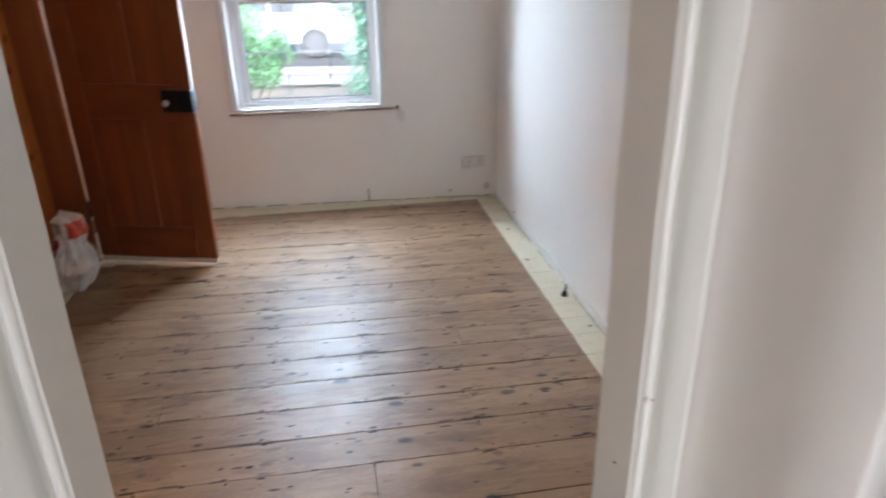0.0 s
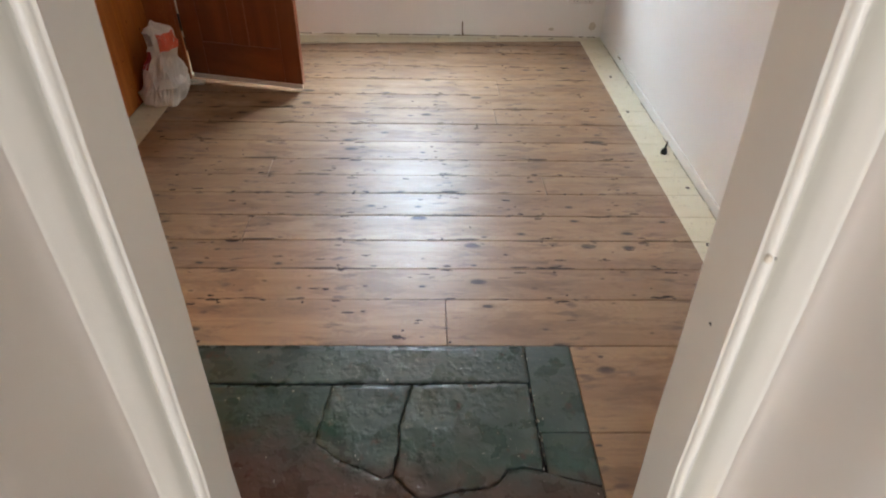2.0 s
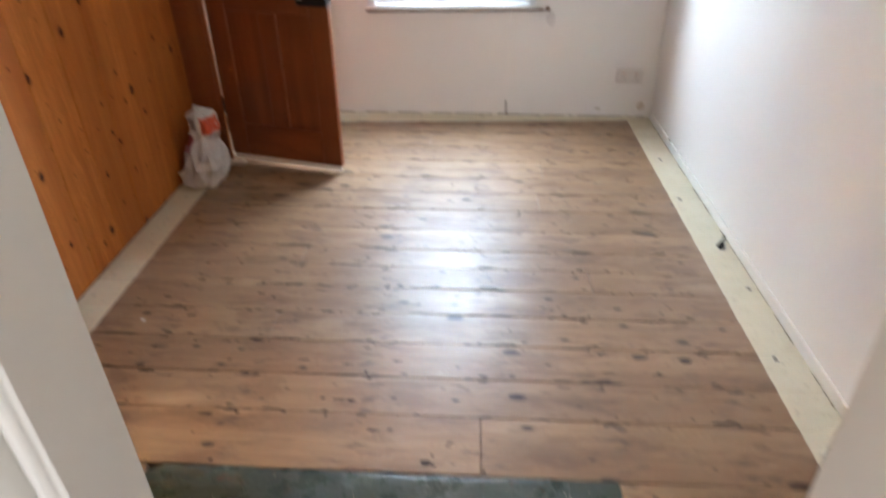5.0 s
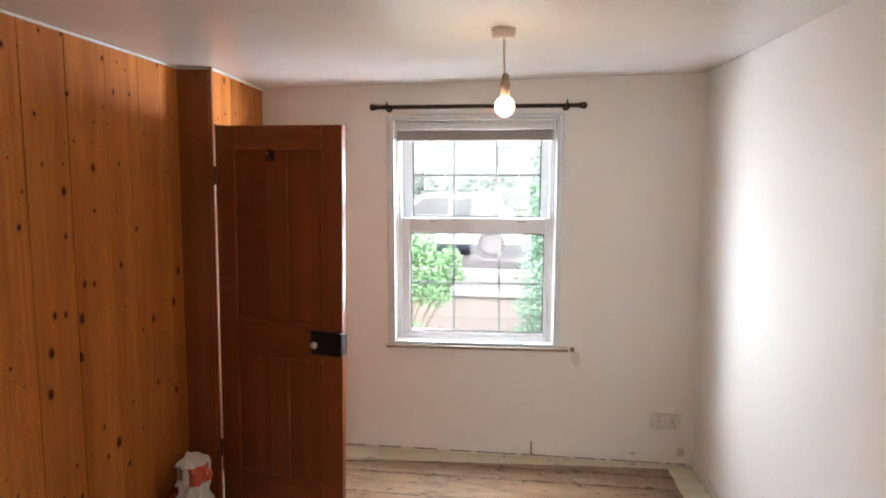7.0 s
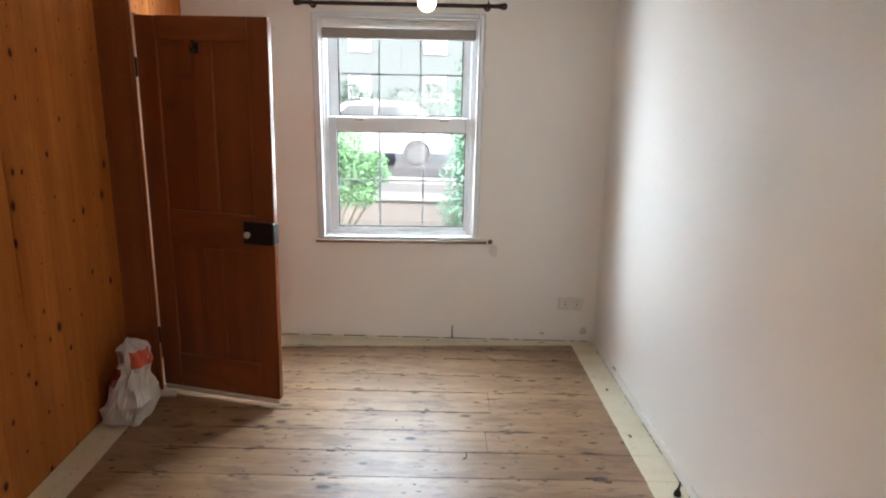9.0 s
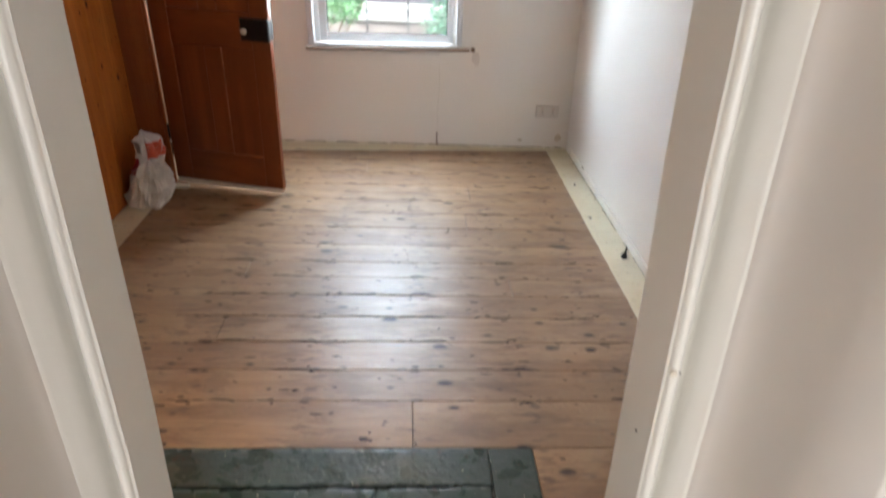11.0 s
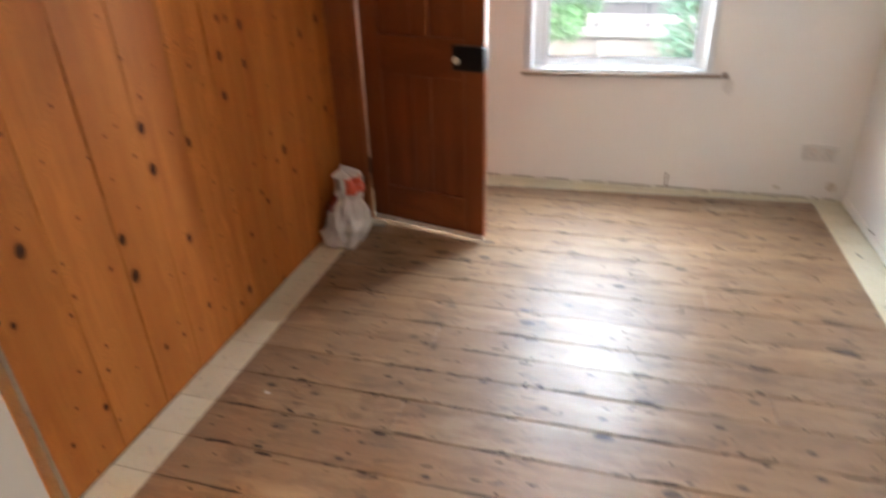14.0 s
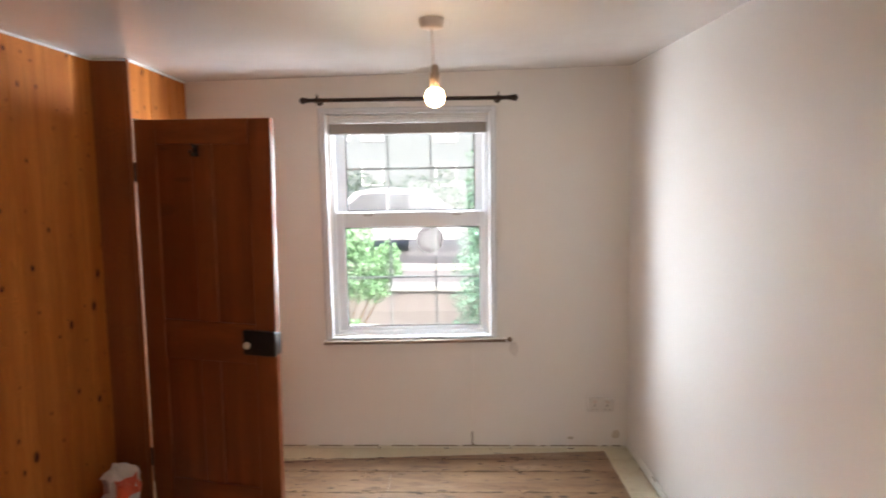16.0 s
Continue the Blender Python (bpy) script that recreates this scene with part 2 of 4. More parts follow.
def floor_boards_material():
    k, col = timber("varnished_pine_floor", (0.44, 0.285, 0.162), (0.305, 0.183, 0.102), (0.13, 0.072, 0.038), "x", 0.3, 1.0, 1.0, 0.3, (0.032, 0.018, 0.012), (5.0, 11.0, 11.0), 0.28, 0.5)
    pos = k.node("ShaderNodeSeparateXYZ", Vector=k.node("ShaderNodeNewGeometry").outputs["Position"])
    wob = k.math("MULTIPLY_ADD", k.noise(k.where(), 22, 3), 0.012, -0.006)
    x, y = k.math("ADD", pos.outputs[0], wob), k.math("ADD", pos.outputs[1], wob)
    cream = k.math("MAXIMUM", k.math("GREATER_THAN", x, STAIN_R), k.math("LESS_THAN", x, STAIN_L))
    skew = k.math("MULTIPLY_ADD", k.math("SUBTRACT", x, STAIN_R), STAIN_SKEW, STAIN_FAR)
    cream = k.math("MAXIMUM", cream, k.math("GREATER_THAN", y, skew))
    # grey worn marks in the varnish
    scuff = k.ramp(k.noise(k.where((0.5, 1.2, 1)), 9, 6, 0.7), (0.54, 0.0), (0.70, 1.0))
    col = k.mix(k.math("MULTIPLY", scuff, 0.5), col, (0.14, 0.088, 0.062))
    # broad dark blotches soaked into the grain
    blotch = k.ramp(k.noise(k.where((0.5, 1.6, 1), (3.1, 0.7, 0)), 6.5, 5, 0.62, 0.4), (0.53, 0.0), (0.60, 1.0))
    col = k.mix(k.math("MULTIPLY", blotch, 0.5), col, (0.15, 0.08, 0.045))
    worn_pale = k.ramp(k.noise(k.where((0.4, 1.4, 1), (7.3, 2.2, 0)), 5.0, 5, 0.6), (0.58, 0.0), (0.72, 1.0))
    col = k.mix(k.math("MULTIPLY", worn_pale, 0.4), col, (0.56, 0.40, 0.25))
    # dark smudges where the boards are nailed to the joists
    off = k.math("ABSOLUTE", k.math("SUBTRACT", k.math("FRACT", k.math("MULTIPLY_ADD", pos.outputs[0], 1 / 0.395, 1.17 / 0.395 + 0.5)), 0.5))
    by_joist = k.ramp(off, (0.05, 1.0), (0.30, 0.0))
    smudge = k.ramp(k.noise(k.where((9, 34, 1), (1.7, 0.4, 0)), 1.0, 4, 0.6, 0.3), (0.54, 0.0), (0.66, 1.0))
    col = k.mix(k.math("MULTIPLY", k.math("MULTIPLY", smudge, by_joist), 0.8), col, (0.085, 0.048, 0.036))
    # blue-grey bruises, scattered
    bruise = k.ramp(k.noise(k.where((5, 14, 1), (4.4, 8.1, 0)), 1.0, 4, 0.6, 0.5), (0.64, 0.0), (0.73, 1.0))
    col = k.mix(k.math("MULTIPLY", bruise, 0.5), col, (0.12, 0.085, 0.082))
    dirt = k.ramp(k.noise(k.where(), 30, 6, 0.75), (0.57, 0.0), (0.70, 1.0))
    pale = k.mix(k.noise(k.where(), 6, 5), (0.64, 0.58, 0.42), (0.76, 0.72, 0.58))
    pale = k.mix(k.math("MULTIPLY", dirt, 0.6), pale, (0.2, 0.15, 0.09))
    k.colour(k.mix(cream, col, pale))
    worn = k.math("MULTIPLY_ADD", k.noise(k.where((0.7, 1.5, 1)), 7, 6, 0.7), 0.85, -0.05)
    dip = k.math("ADD", k.noise(k.where((0.6, 1.3, 1)), 7, 3), k.math("MULTIPLY", k.noise(k.where((0.15, 1, 1)), 60, 4), 0.12))
    k.bump(dip, 0.42, 0.006)
    k.rough(k.math("MAXIMUM", k.math("MULTIPLY_ADD", cream, 0.2, worn), 0.30))
    k.b.inputs["Specular IOR Level"].default_value = 0.7
    return k.m


def green_paint_material():
    """Old floor paint, green over red-brown, rubbed through, lumpy and glossy."""
    k = Mat("old_green_floor_paint", 0.3)
    p = k.where()
    n = k.noise(p, 3.2, 6, 0.65)
    pos = k.node("ShaderNodeSeparateXYZ", Vector=k.node("ShaderNodeNewGeometry").outputs["Position"])
    fade = k.math("MULTIPLY_ADD", pos.outputs[1], 2.0, 1.03)
    west = k.ramp(k.math("MULTIPLY_ADD", pos.outputs[0], -1.0, -0.1), (0.0, 0.35), (0.4, 1.0))
    fade = k.math("MULTIPLY_ADD", k.math("SUBTRACT", west, 0.35), -0.5, fade)
    g = k.ramp(k.math("ADD", n, fade), (0.36, (0.070, 0.036, 0.026)), (0.52, (0.052, 0.042, 0.034)), (0.68, (0.030, 0.056, 0.046)), (0.95, (0.040, 0.060, 0.056)))
    patch = k.ramp(k.noise(p, 8.0, 5, 0.65), (0.55, 0.0), (0.66, 1.0))
    g = k.mix(k.math("MULTIPLY", patch, k.math("MULTIPLY", west, 0.55)), g, (0.012, 0.062, 0.034))
    red = k.ramp(k.noise(p, 16.0, 5, 0.7), (0.60, 0.0), (0.68, 1.0))
    g = k.mix(k.math("MULTIPLY", red, 0.45), g, (0.11, 0.036, 0.03))
    grain = k.ramp(k.noise(k.where((3, 60, 1)), 1.6, 4, 0.7), (0.50, 0.0), (0.66, 1.0))
    on_board = k.ramp(k.math("ADD", pos.outputs[1], 0.16), (0.0, 0.0), (0.01, 1.0))
    g = k.mix(k.math("MULTIPLY", k.math("MULTIPLY", grain, on_board), 0.5), g, (0.10, 0.105, 0.10))
    fleck = k.ramp(k.noise(p, 75, 3, 0.8), (0.69, 0.0), (0.705, 1.0))
    g = k.mix(k.math("MULTIPLY", fleck, 0.8), g, (0.5, 0.48, 0.42))
    k.colour(g)
    k.rough(k.math("MAXIMUM", k.math("MULTIPLY_ADD", k.noise(p, 11, 5), 0.5, 0.05), 0.23))
    lump = k.math("ADD", k.math("MULTIPLY", k.noise(p, 9, 3), 1.0), k.math("MULTIPLY", k.ramp(k.noise(p, 26, 3, 0.5), (0.48, 0.0), (0.70, 1.0)), 0.45))
    k.bump(k.math("ADD", lump, k.math("MULTIPLY", k.noise(p, 80, 3), 0.06)), 0.42, 0.008)
    return k.m


def glass_material():
    k = Mat("window_glass", 0.0)
    k.b.inputs["Base Color"].default_value = (0.98, 1, 0.99, 1)
    k.b.inputs["Transmission Weight"].default_value = 1.0
    k.b.inputs["IOR"].default_value = 1.45
    return k.m


M_WALL = paint("white_wall_paint", (0.80, 0.765, 0.72), 0.42, 0.03, 0.35)
M_WALL_R = paint("white_silk_wall_paint", (0.83, 0.81, 0.785), 0.33, 0.02, 0.12, least=0.27)
M_CEIL = paint("white_gloss_ceiling_paint", (0.80, 0.77, 0.74), 0.21, 0.02, 0.05, least=0.15)
M_HALL = paint("warm_white_hall_paint", (0.745, 0.69, 0.625), 0.4, 0.03, 0.25)
M_CREAM = paint("cream_gloss_woodwork_paint", (0.77, 0.735, 0.655), 0.3, 0.03, 0.4, 0.12)
M_SKIRT = paint("cream_skirting_paint", (0.74, 0.69, 0.56), 0.4, 0.08, 0.4, 0.7)
M_SOFFIT = paint("warm_plaster", (0.72, 0.52, 0.30), 0.6, 0.05, 0.4)
M_SILLBOARD = paint("chipped_cream_floor_paint", (0.82, 0.79, 0.72), 0.4, 0.06, 0.5, 0.55)
M_FLOOR = floor_boards_material()
M_GREEN = green_paint_material()
M_DARK = plain("dark_void", (0.02, 0.014, 0.01), 0.9)
PLANK_K, _ = (lambda kc: (kc[0].colour(kc[1]), kc[1]))(timber("orange_pine_planks", (0.80, 0.295, 0.066), (0.56, 0.175, 0.036), (0.24, 0.066, 0.013), "z", 0.54, 1.0, 1.0, 0.2, (0.05, 0.011, 0.004), (10.5, 10.5, 7.0), 0.36, 0.6, 0.45))
M_PLANK = PLANK_K.m
PLANK_K.b.inputs["Specular IOR Level"].default_value = 0.14
DOOR_K, _ = timber("red_brown_stained_door", (0.30, 0.085, 0.024), (0.205, 0.052, 0.014), (0.09, 0.024, 0.008), "z", 0.3, 0.25, 1.0, 0.2, lined=0.16)
M_DOOR = DOOR_K.m
DOORH_K, _ = timber("red_brown_stained_rail", (0.30, 0.085, 0.024), (0.205, 0.052, 0.014), (0.09, 0.024, 0.008), "x", 0.3, 0.2, 1.0, 0.2, lined=0.16)
M_RAIL = DOORH_K.m
OAK_K, _ = timber("grey_oak_capping", (0.44, 0.335, 0.23), (0.35, 0.255, 0.17), (0.19, 0.13, 0.085), "y", 0.45, 0.2, 1.0, 0.2)
M_OAK = OAK_K.m
M_UPVC = paint("white_upvc", (0.72, 0.74, 0.76), 0.28, 0.01, 0.05)
M_GLASS = glass_material()

# ---------------------------------------------------------------- the room's shell
FAR, RIGHT, LEFT = 2.88, 1.15, -1.60  # faces of the walls
NEAR_ROOM, NEAR_HALL = -0.695, -0.785  # the two faces of the doorway partition
BOX_Y, BOX_X = 2.10, -1.43  # corner of the boxed-in cupboard behind the pine door
LEAN = 0.035  # the right-hand side leans in by this much per metre


def ceil_z(x):
    return 2.20 + 0.041 * (x - LEFT)


# right wall, leaning in slightly
wall_right = bm_object("wall_right", prism([(RIGHT, -0.05), (RIGHT + 0.2, -0.05), (RIGHT + 0.2, 2.5), (RIGHT - LEAN * 2.5, 2.5)], "y", NEAR_ROOM, FAR + 0.25), M_WALL_R)
structure(wall_right, "white painted plaster wall with a silky sheen")

# window opening in the far wall
WX0, WX1, WZ0, WZ1 = -0.665, 0.262, 0.715, 2.03
bm = bmesh.new()
for x0, x1, z0, z1 in ((-2.4, WX0, -0.05, 2.5), (WX1, RIGHT, -0.05, 2.5), (WX0, WX1, -0.05, WZ0), (WX0, WX1, WZ1, 2.5)):
    box(x0, x1, FAR, FAR + 0.25, z0, z1, bm=bm)
wall_far = structure(bm_object("wall_far", bm, M_WALL), "off-white painted plaster wall below and round a window")

# partition with the doorway in which one stands
DX0, DX1, DZ = -0.495, 0.430, 1.98
bm = bmesh.new()
for x0, x1, z0, z1 in ((-2.6, DX0, -0.05, 2.5), (DX1, RIGHT + 0.2, -0.05, 2.5), (DX0, DX1, DZ, 2.5)):
    box(x0, x1, NEAR_HALL, NEAR_ROOM, z0, z1, bm=bm)
wall_near = structure(bm_object("wall_near", bm, M_HALL), "warm white painted partition with a doorway")

# ceiling
ceiling = structure(bm_object("ceiling", prism([(-2.4, ceil_z(-2.4)), (RIGHT + 0.2, ceil_z(RIGHT + 0.2)), (RIGHT + 0.2, 2.6), (-2.4, 2.6)], "y", NEAR_ROOM, FAR), M_CEIL), "white glossy painted ceiling")

# hall: a small lobby outside the doorway, closed behind by an assumed, unseen wall
HALL_L, HALL_BACK = -0.72, -2.9
structure(bm_object("floor_hall", box(-0.9, 1.7, HALL_BACK, -0.726, -0.05, 0.004), M_SILLBOARD), "worn cream painted boards of the lobby floor")
structure(bm_object("wall_hall_left", box(HALL_L - 0.15, HALL_L, HALL_BACK, -1.115, -0.05, 2.5), M_HALL), "warm white lobby wall")
bm = bmesh.new()
box(1.55, 1.7, HALL_BACK, NEAR_HALL - 0.003, -0.05, 2.5, bm=bm)
structure(bm_object("wall_hall_right", bm, M_HALL), "warm white wall beyond the stair")
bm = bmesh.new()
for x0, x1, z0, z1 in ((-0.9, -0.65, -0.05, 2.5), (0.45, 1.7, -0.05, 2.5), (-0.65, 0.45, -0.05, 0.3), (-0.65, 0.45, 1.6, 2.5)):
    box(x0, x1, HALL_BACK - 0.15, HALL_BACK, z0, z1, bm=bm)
structure(bm_object("wall_hall_back", bm, M_HALL), "warm white unseen lobby wall with an invented lamp opening")
structure(bm_object("ceiling_hall", box(-0.9, 1.7, HALL_BACK, NEAR_HALL - 0.003, 2.3, 2.45), M_CEIL), "white lobby ceiling")
# fill lamp added in the invented opening to brighten the doorway's hall side
lamp = new("hall_fill_light", bpy.data.lights.new("hall_fill_light", "AREA"))
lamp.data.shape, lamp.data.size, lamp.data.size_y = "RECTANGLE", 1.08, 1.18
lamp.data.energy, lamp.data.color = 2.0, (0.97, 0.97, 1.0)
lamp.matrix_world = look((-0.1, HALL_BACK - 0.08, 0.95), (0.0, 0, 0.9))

# unseen sheet added behind the lamp to keep sun and sky out
structure(bm_object("hall_opening_cover", box(-0.66, 0.46, HALL_BACK - 0.17, HALL_BACK - 0.151, 0.28, 1.62), M_UPVC), "white sheet added to block the lamp opening")

# sub-floor and adjoining room on the left, behind the plank partition
structure(bm_object("floor_base", box(LEFT - 1.2, RIGHT, NEAR_ROOM, FAR, -0.12, -0.03), M_DARK), "dark void below the boards")
SIDE_X = -2.25
structure(bm_object("wall_side_room", box(SIDE_X - 0.1, SIDE_X, -2.0, 2.9, -0.05, 2.5), M_SOFFIT), "warm ochre plaster wall of the next room")
structure(bm_object("wall_side_far", box(SIDE_X, LEFT - 0.05, 1.6, 1.7, -0.05, 2.5), M_SOFFIT), "warm ochre plaster end wall")
structure(bm_object("ceiling_side", box(SIDE_X, LEFT - 0.05, NEAR_ROOM, 1.6, 2.2, 2.4), M_SOFFIT), "ceiling of the next room")
SIDE_FLOOR_K, _ = timber("orange_side_floor", (0.55, 0.28, 0.10), (0.45, 0.2, 0.07), (0.25, 0.1, 0.03), "y", 0.4, 0.4)
structure(bm_object("floor_side", box(SIDE_X, LEFT - 0.05, NEAR_ROOM, 1.6, -0.03, 0.001), SIDE_FLOOR_K.m), "orange pine floor of the next room")
bm = box(SIDE_X, SIDE_X + 0.015, NEAR_ROOM, 1.6, 0.02, 0.09, 0.004)
structure(bm_object("baseboard_side", bm, OAK_K.m), "tan wooden skirting")
structure(bm_object("baseboard_side_gap", box(SIDE_X, SIDE_X + 0.013, NEAR_ROOM, 1.6, 0.002, 0.019), M_DARK), "dark gap under the skirting")

# ---------------------------------------------------------------- lining and architrave of the doorway
R_EDGE = lambda z: 0.374 - 0.0535 * z
L_EDGE = lambda z: -0.437 + 0.022 * z
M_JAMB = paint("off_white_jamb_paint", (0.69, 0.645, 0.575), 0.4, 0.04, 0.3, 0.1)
doorway = thing("door_frame", "cream gloss painted door lining and beaded architrave", "door frame")


def upright_strip(profile, edge, side, z0, z1):
    """A moulding's plan profile (offset from the opening, y) swept up along a slightly leaning edge."""
    bm = bmesh.new()
    n = len(profile)
    rows = []
    steps = 14
    for i in range(steps + 1):
        z = z0 + (z1 - z0) * i / steps
        w = 0.0015 * math.sin(z * 7.0 + side) + 0.001 * math.sin(z * 19.0)
        rows.append([bm.verts.new((edge(z) + side * (u + w), y, z)) for u, y in profile])
    for a, b in zip(rows, rows[1:]):
        for i in range(n):
            bm.faces.new((a[i], a[(i + 1) % n], b[(i + 1) % n], b[i]))
    bm.faces.new(rows[0][::-1])
    bm.faces.new(rows[-1])
    return bm


def half_round(u0, u1, y, depth, n=9):
    return [(u0 + (u1 - u0) * (1 - math.cos(math.pi * i / n)) / 2, y - depth * math.sin(math.pi * i / n)) for i in range(n + 1)]


Y0 = NEAR_HALL - 0.006
arch = [(0.0005, NEAR_HALL + 0.025), (0.0005, Y0 - 0.001)] + half_round(0.001, 0.018, Y0 - 0.001, 0.013) + [(0.0195, Y0 + 0.013), (0.0225, Y0 + 0.018), (0.029, Y0 + 0.016), (0.0315, Y0 + 0.004), (0.033, Y0 - 0.008), (0.036, Y0 - 0.019), (0.041, Y0 - 0.028), (0.047, Y0 - 0.037), (0.0505, Y0 - 0.043), (0.100, Y0 - 0.043), (0.100, NEAR_HALL + 0.025)]
for edge, side in ((R_EDGE, 1), (L_EDGE, -1)):
    splay = -0.007 if side > 0 else 0.0
    lining = [(splay, NEAR_ROOM + 0.004), (0.0, NEAR_HALL - 0.004), (0.016, NEAR_HALL - 0.004), (0.016, NEAR_HALL + 0.03), (0.12, NEAR_HALL + 0.03), (0.12, NEAR_ROOM + 0.004)]
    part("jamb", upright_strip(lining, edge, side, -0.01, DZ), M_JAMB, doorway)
    part("architrave", upright_strip(arch, edge, side, -0.01, DZ + 0.02), M_CREAM, doorway, smooth=True)
part("head", box(L_EDGE(2) - 0.04, R_EDGE(2) + 0.04, NEAR_HALL - 0.008, NEAR_ROOM + 0.004, DZ - 0.035, DZ - 0.002, 0.003), M_CREAM, doorway)
part("head_architrave", box(L_EDGE(2) - 0.11, R_EDGE(2) + 0.11, NEAR_HALL - 0.024, NEAR_HALL + 0.001, DZ + 0.022, DZ + 0.12, 0.006), M_CREAM, doorway)
part("paint_chip", lathe([(0.003, 0), (0.0045, 0.003), (0.004, 0.008), (0.0015, 0.011)], (R_EDGE(1.01) + 0.007, Y0 - 0.0125, 1.005), 9), plain("bare_filler", (0.7, 0.62, 0.5), 0.7), doorway, "knob of flaking paint over a nail")

part("nail_hole", tube((R_EDGE(1.01) + 0.0145, Y0 - 0.0130, 1.010), (R_EDGE(1.01) + 0.0145, Y0 - 0.004, 1.010), 0.0022, n=9), M_DARK, doorway, "dark nail hole")
part("nail_hole", tube((R_EDGE(0.85) - 0.004, -0.75, 0.85), (R_EDGE(0.85) + 0.004, -0.75, 0.85), 0.002, n=8), M_DARK, doorway, "dark nail hole")
# plastered sides of the lobby, swept out of the architrave towards the one who enters
LOBBY_R, LOBBY_L = -1.082, -1.097  # where the two sides end
side_r = [(0.0505, Y0 - 0.040), (0.0505, Y0 - 0.0435), (0.055, Y0 - 0.052), (0.060, Y0 - 0.066), (0.064, Y0 - 0.09), (0.066, Y0 - 0.13), (0.064, -0.98), (0.0605, LOBBY_R + 0.004), (0.0625, LOBBY_R + 0.0008), (0.065, LOBBY_R), (0.069, LOBBY_R), (1.09, LOBBY_R), (1.1, LOBBY_R), (1.1, Y0 - 0.040)]
structure(bm_object("wall_lobby_right", upright_strip(side_r, R_EDGE, 1, -0.01, 2.31), M_HALL, smooth=True), "warm white plaster wall curving out of the architrave")
side_l = [(0.0505, Y0 - 0.040), (0.0505, Y0 - 0.0435), (0.053, Y0 - 0.052), (0.055, Y0 - 0.07), (0.053, Y0 - 0.10), (0.044, -0.95), (0.026, -1.03), (0.0135, LOBBY_L), (0.030, LOBBY_L - 0.012), (0.40, LOBBY_L - 0.012), (0.40, Y0 - 0.040)]
structure(bm_object("wall_lobby_left", upright_strip(side_l, L_EDGE, -1, -0.01, 2.31), M_HALL, smooth=True), "warm white plaster wall curving out of the architrave")

# rounded cream edge strip where the lobby's other side ends, with an iron latch keep
post = thing("corner_post", "cream painted rounded corner post with an old iron latch keep", "post")
bull = [(0.0125, LOBBY_L + 0.012), (0.0100, LOBBY_L + 0.002), (0.0095, LOBBY_L - 0.006), (0.012, LOBBY_L - 0.013), (0.018, LOBBY_L - 0.019), (0.027, LOBBY_L - 0.022), (0.036, LOBBY_L - 0.021), (0.041, LOBBY_L - 0.017), (0.042, LOBBY_L - 0.010)]
KX = L_EDGE(0.97)
part("post", upright_strip(bull, L_EDGE, -1, 0.004, 2.29), M_CREAM, post, smooth=True)
# thin cover over the plaster beyond the post, in a darker pinkish tan
part("return_face", box(KX - 0.40, KX - 0.043, LOBBY_L - 0.0165, LOBBY_L - 0.0125, 0.004, 2.29), paint("pinkish_tan_cover", (0.33, 0.265, 0.21), 0.5, 0.05, 0.3), post, "pinkish tan face beside the post")
part("latch_keep", box(KX - 0.085, KX - 0.026, LOBBY_L - 0.036, LOBBY_L - 0.017, 0.955, 1.005, 0.004), plain("rusty_iron", (0.09, 0.05, 0.035), 0.6, 0.6), post, "rusty iron latch keep")

# dwarf wall beside the stair, capped in oak, with a varnished board standing on the capping
# pine browned so that the boards' shade sits in the colour
BOARD_K, board_colour = timber("shaded_varnished_board", (0.40, 0.15, 0.046), (0.29, 0.102, 0.03), (0.14, 0.045, 0.015), "y", 0.4, 0.3)
BOARD_K.colour(board_colour)
stair = thing("stair_balustrade", "white plastered dwarf wall with a worn oak capping", "balustrade")
CAP_X, CAP_Z = 0.384, 0.951
part("panel", prism([(CAP_X + 0.0535, 0.005), (CAP_X + 0.0035, CAP_Z - 0.001), (CAP_X + 0.090, CAP_Z - 0.001), (CAP_X + 0.16, 0.005)], "y", -2.4, LOBBY_R - 0.001), M_WALL, stair)
part("capping", box(CAP_X - 0.007, CAP_X + 0.11, -2.42, LOBBY_R - 0.001, CAP_Z, CAP_Z + 0.034, 0.007, seg=3), M_OAK, stair, "worn grey-brown oak capping", smooth=True)
part("inner_board", box(CAP_X + 0.006, CAP_X + 0.026, -2.4, -1.150, CAP_Z + 0.035, CAP_Z + 0.30, 0.003), BOARD_K.m, stair, "varnished pine board, browned for shade")
part("end_board", box(CAP_X + 0.028, CAP_X + 0.46, -1.170, -1.150, CAP_Z + 0.035, CAP_Z + 0.30, 0.003), BOARD_K.m, stair, "varnished pine board, browned for shade")
scuff = bmesh.new()
rng = random.Random(8)
lean_x = lambda z: CAP_X + 0.0535 - 0.0527 * z - 0.0012
for cy, cz, ry, rz in ((-1.135, 0.885, 0.012, 0.006), (-1.15, 0.905, 0.007, 0.003)):
    ring_yz = [(cy + ry * rng.uniform(0.5, 1) * math.cos(q * 0.63), cz + rz * rng.uniform(0.5, 1) * math.sin(q * 0.63)) for q in range(10)]
    scuff.faces.new([scuff.verts.new((lean_x(z), y, z)) for y, z in ring_yz])
part("scuff", scuff, plain("grey_scuff", (0.62, 0.59, 0.55), 0.7, vary=0.3), stair, "grey scuff under the capping")

# ---------------------------------------------------------------- plank partition and boxed cupboard
PLANK_SEAMS = (0.060, 0.285, 0.50, 0.705, 0.915, 1.127, 1.335, 1.555, 1.775, 1.94, BOX_Y)
wall_left = thing("wall_left", "varnished orange pine plank partition", "")
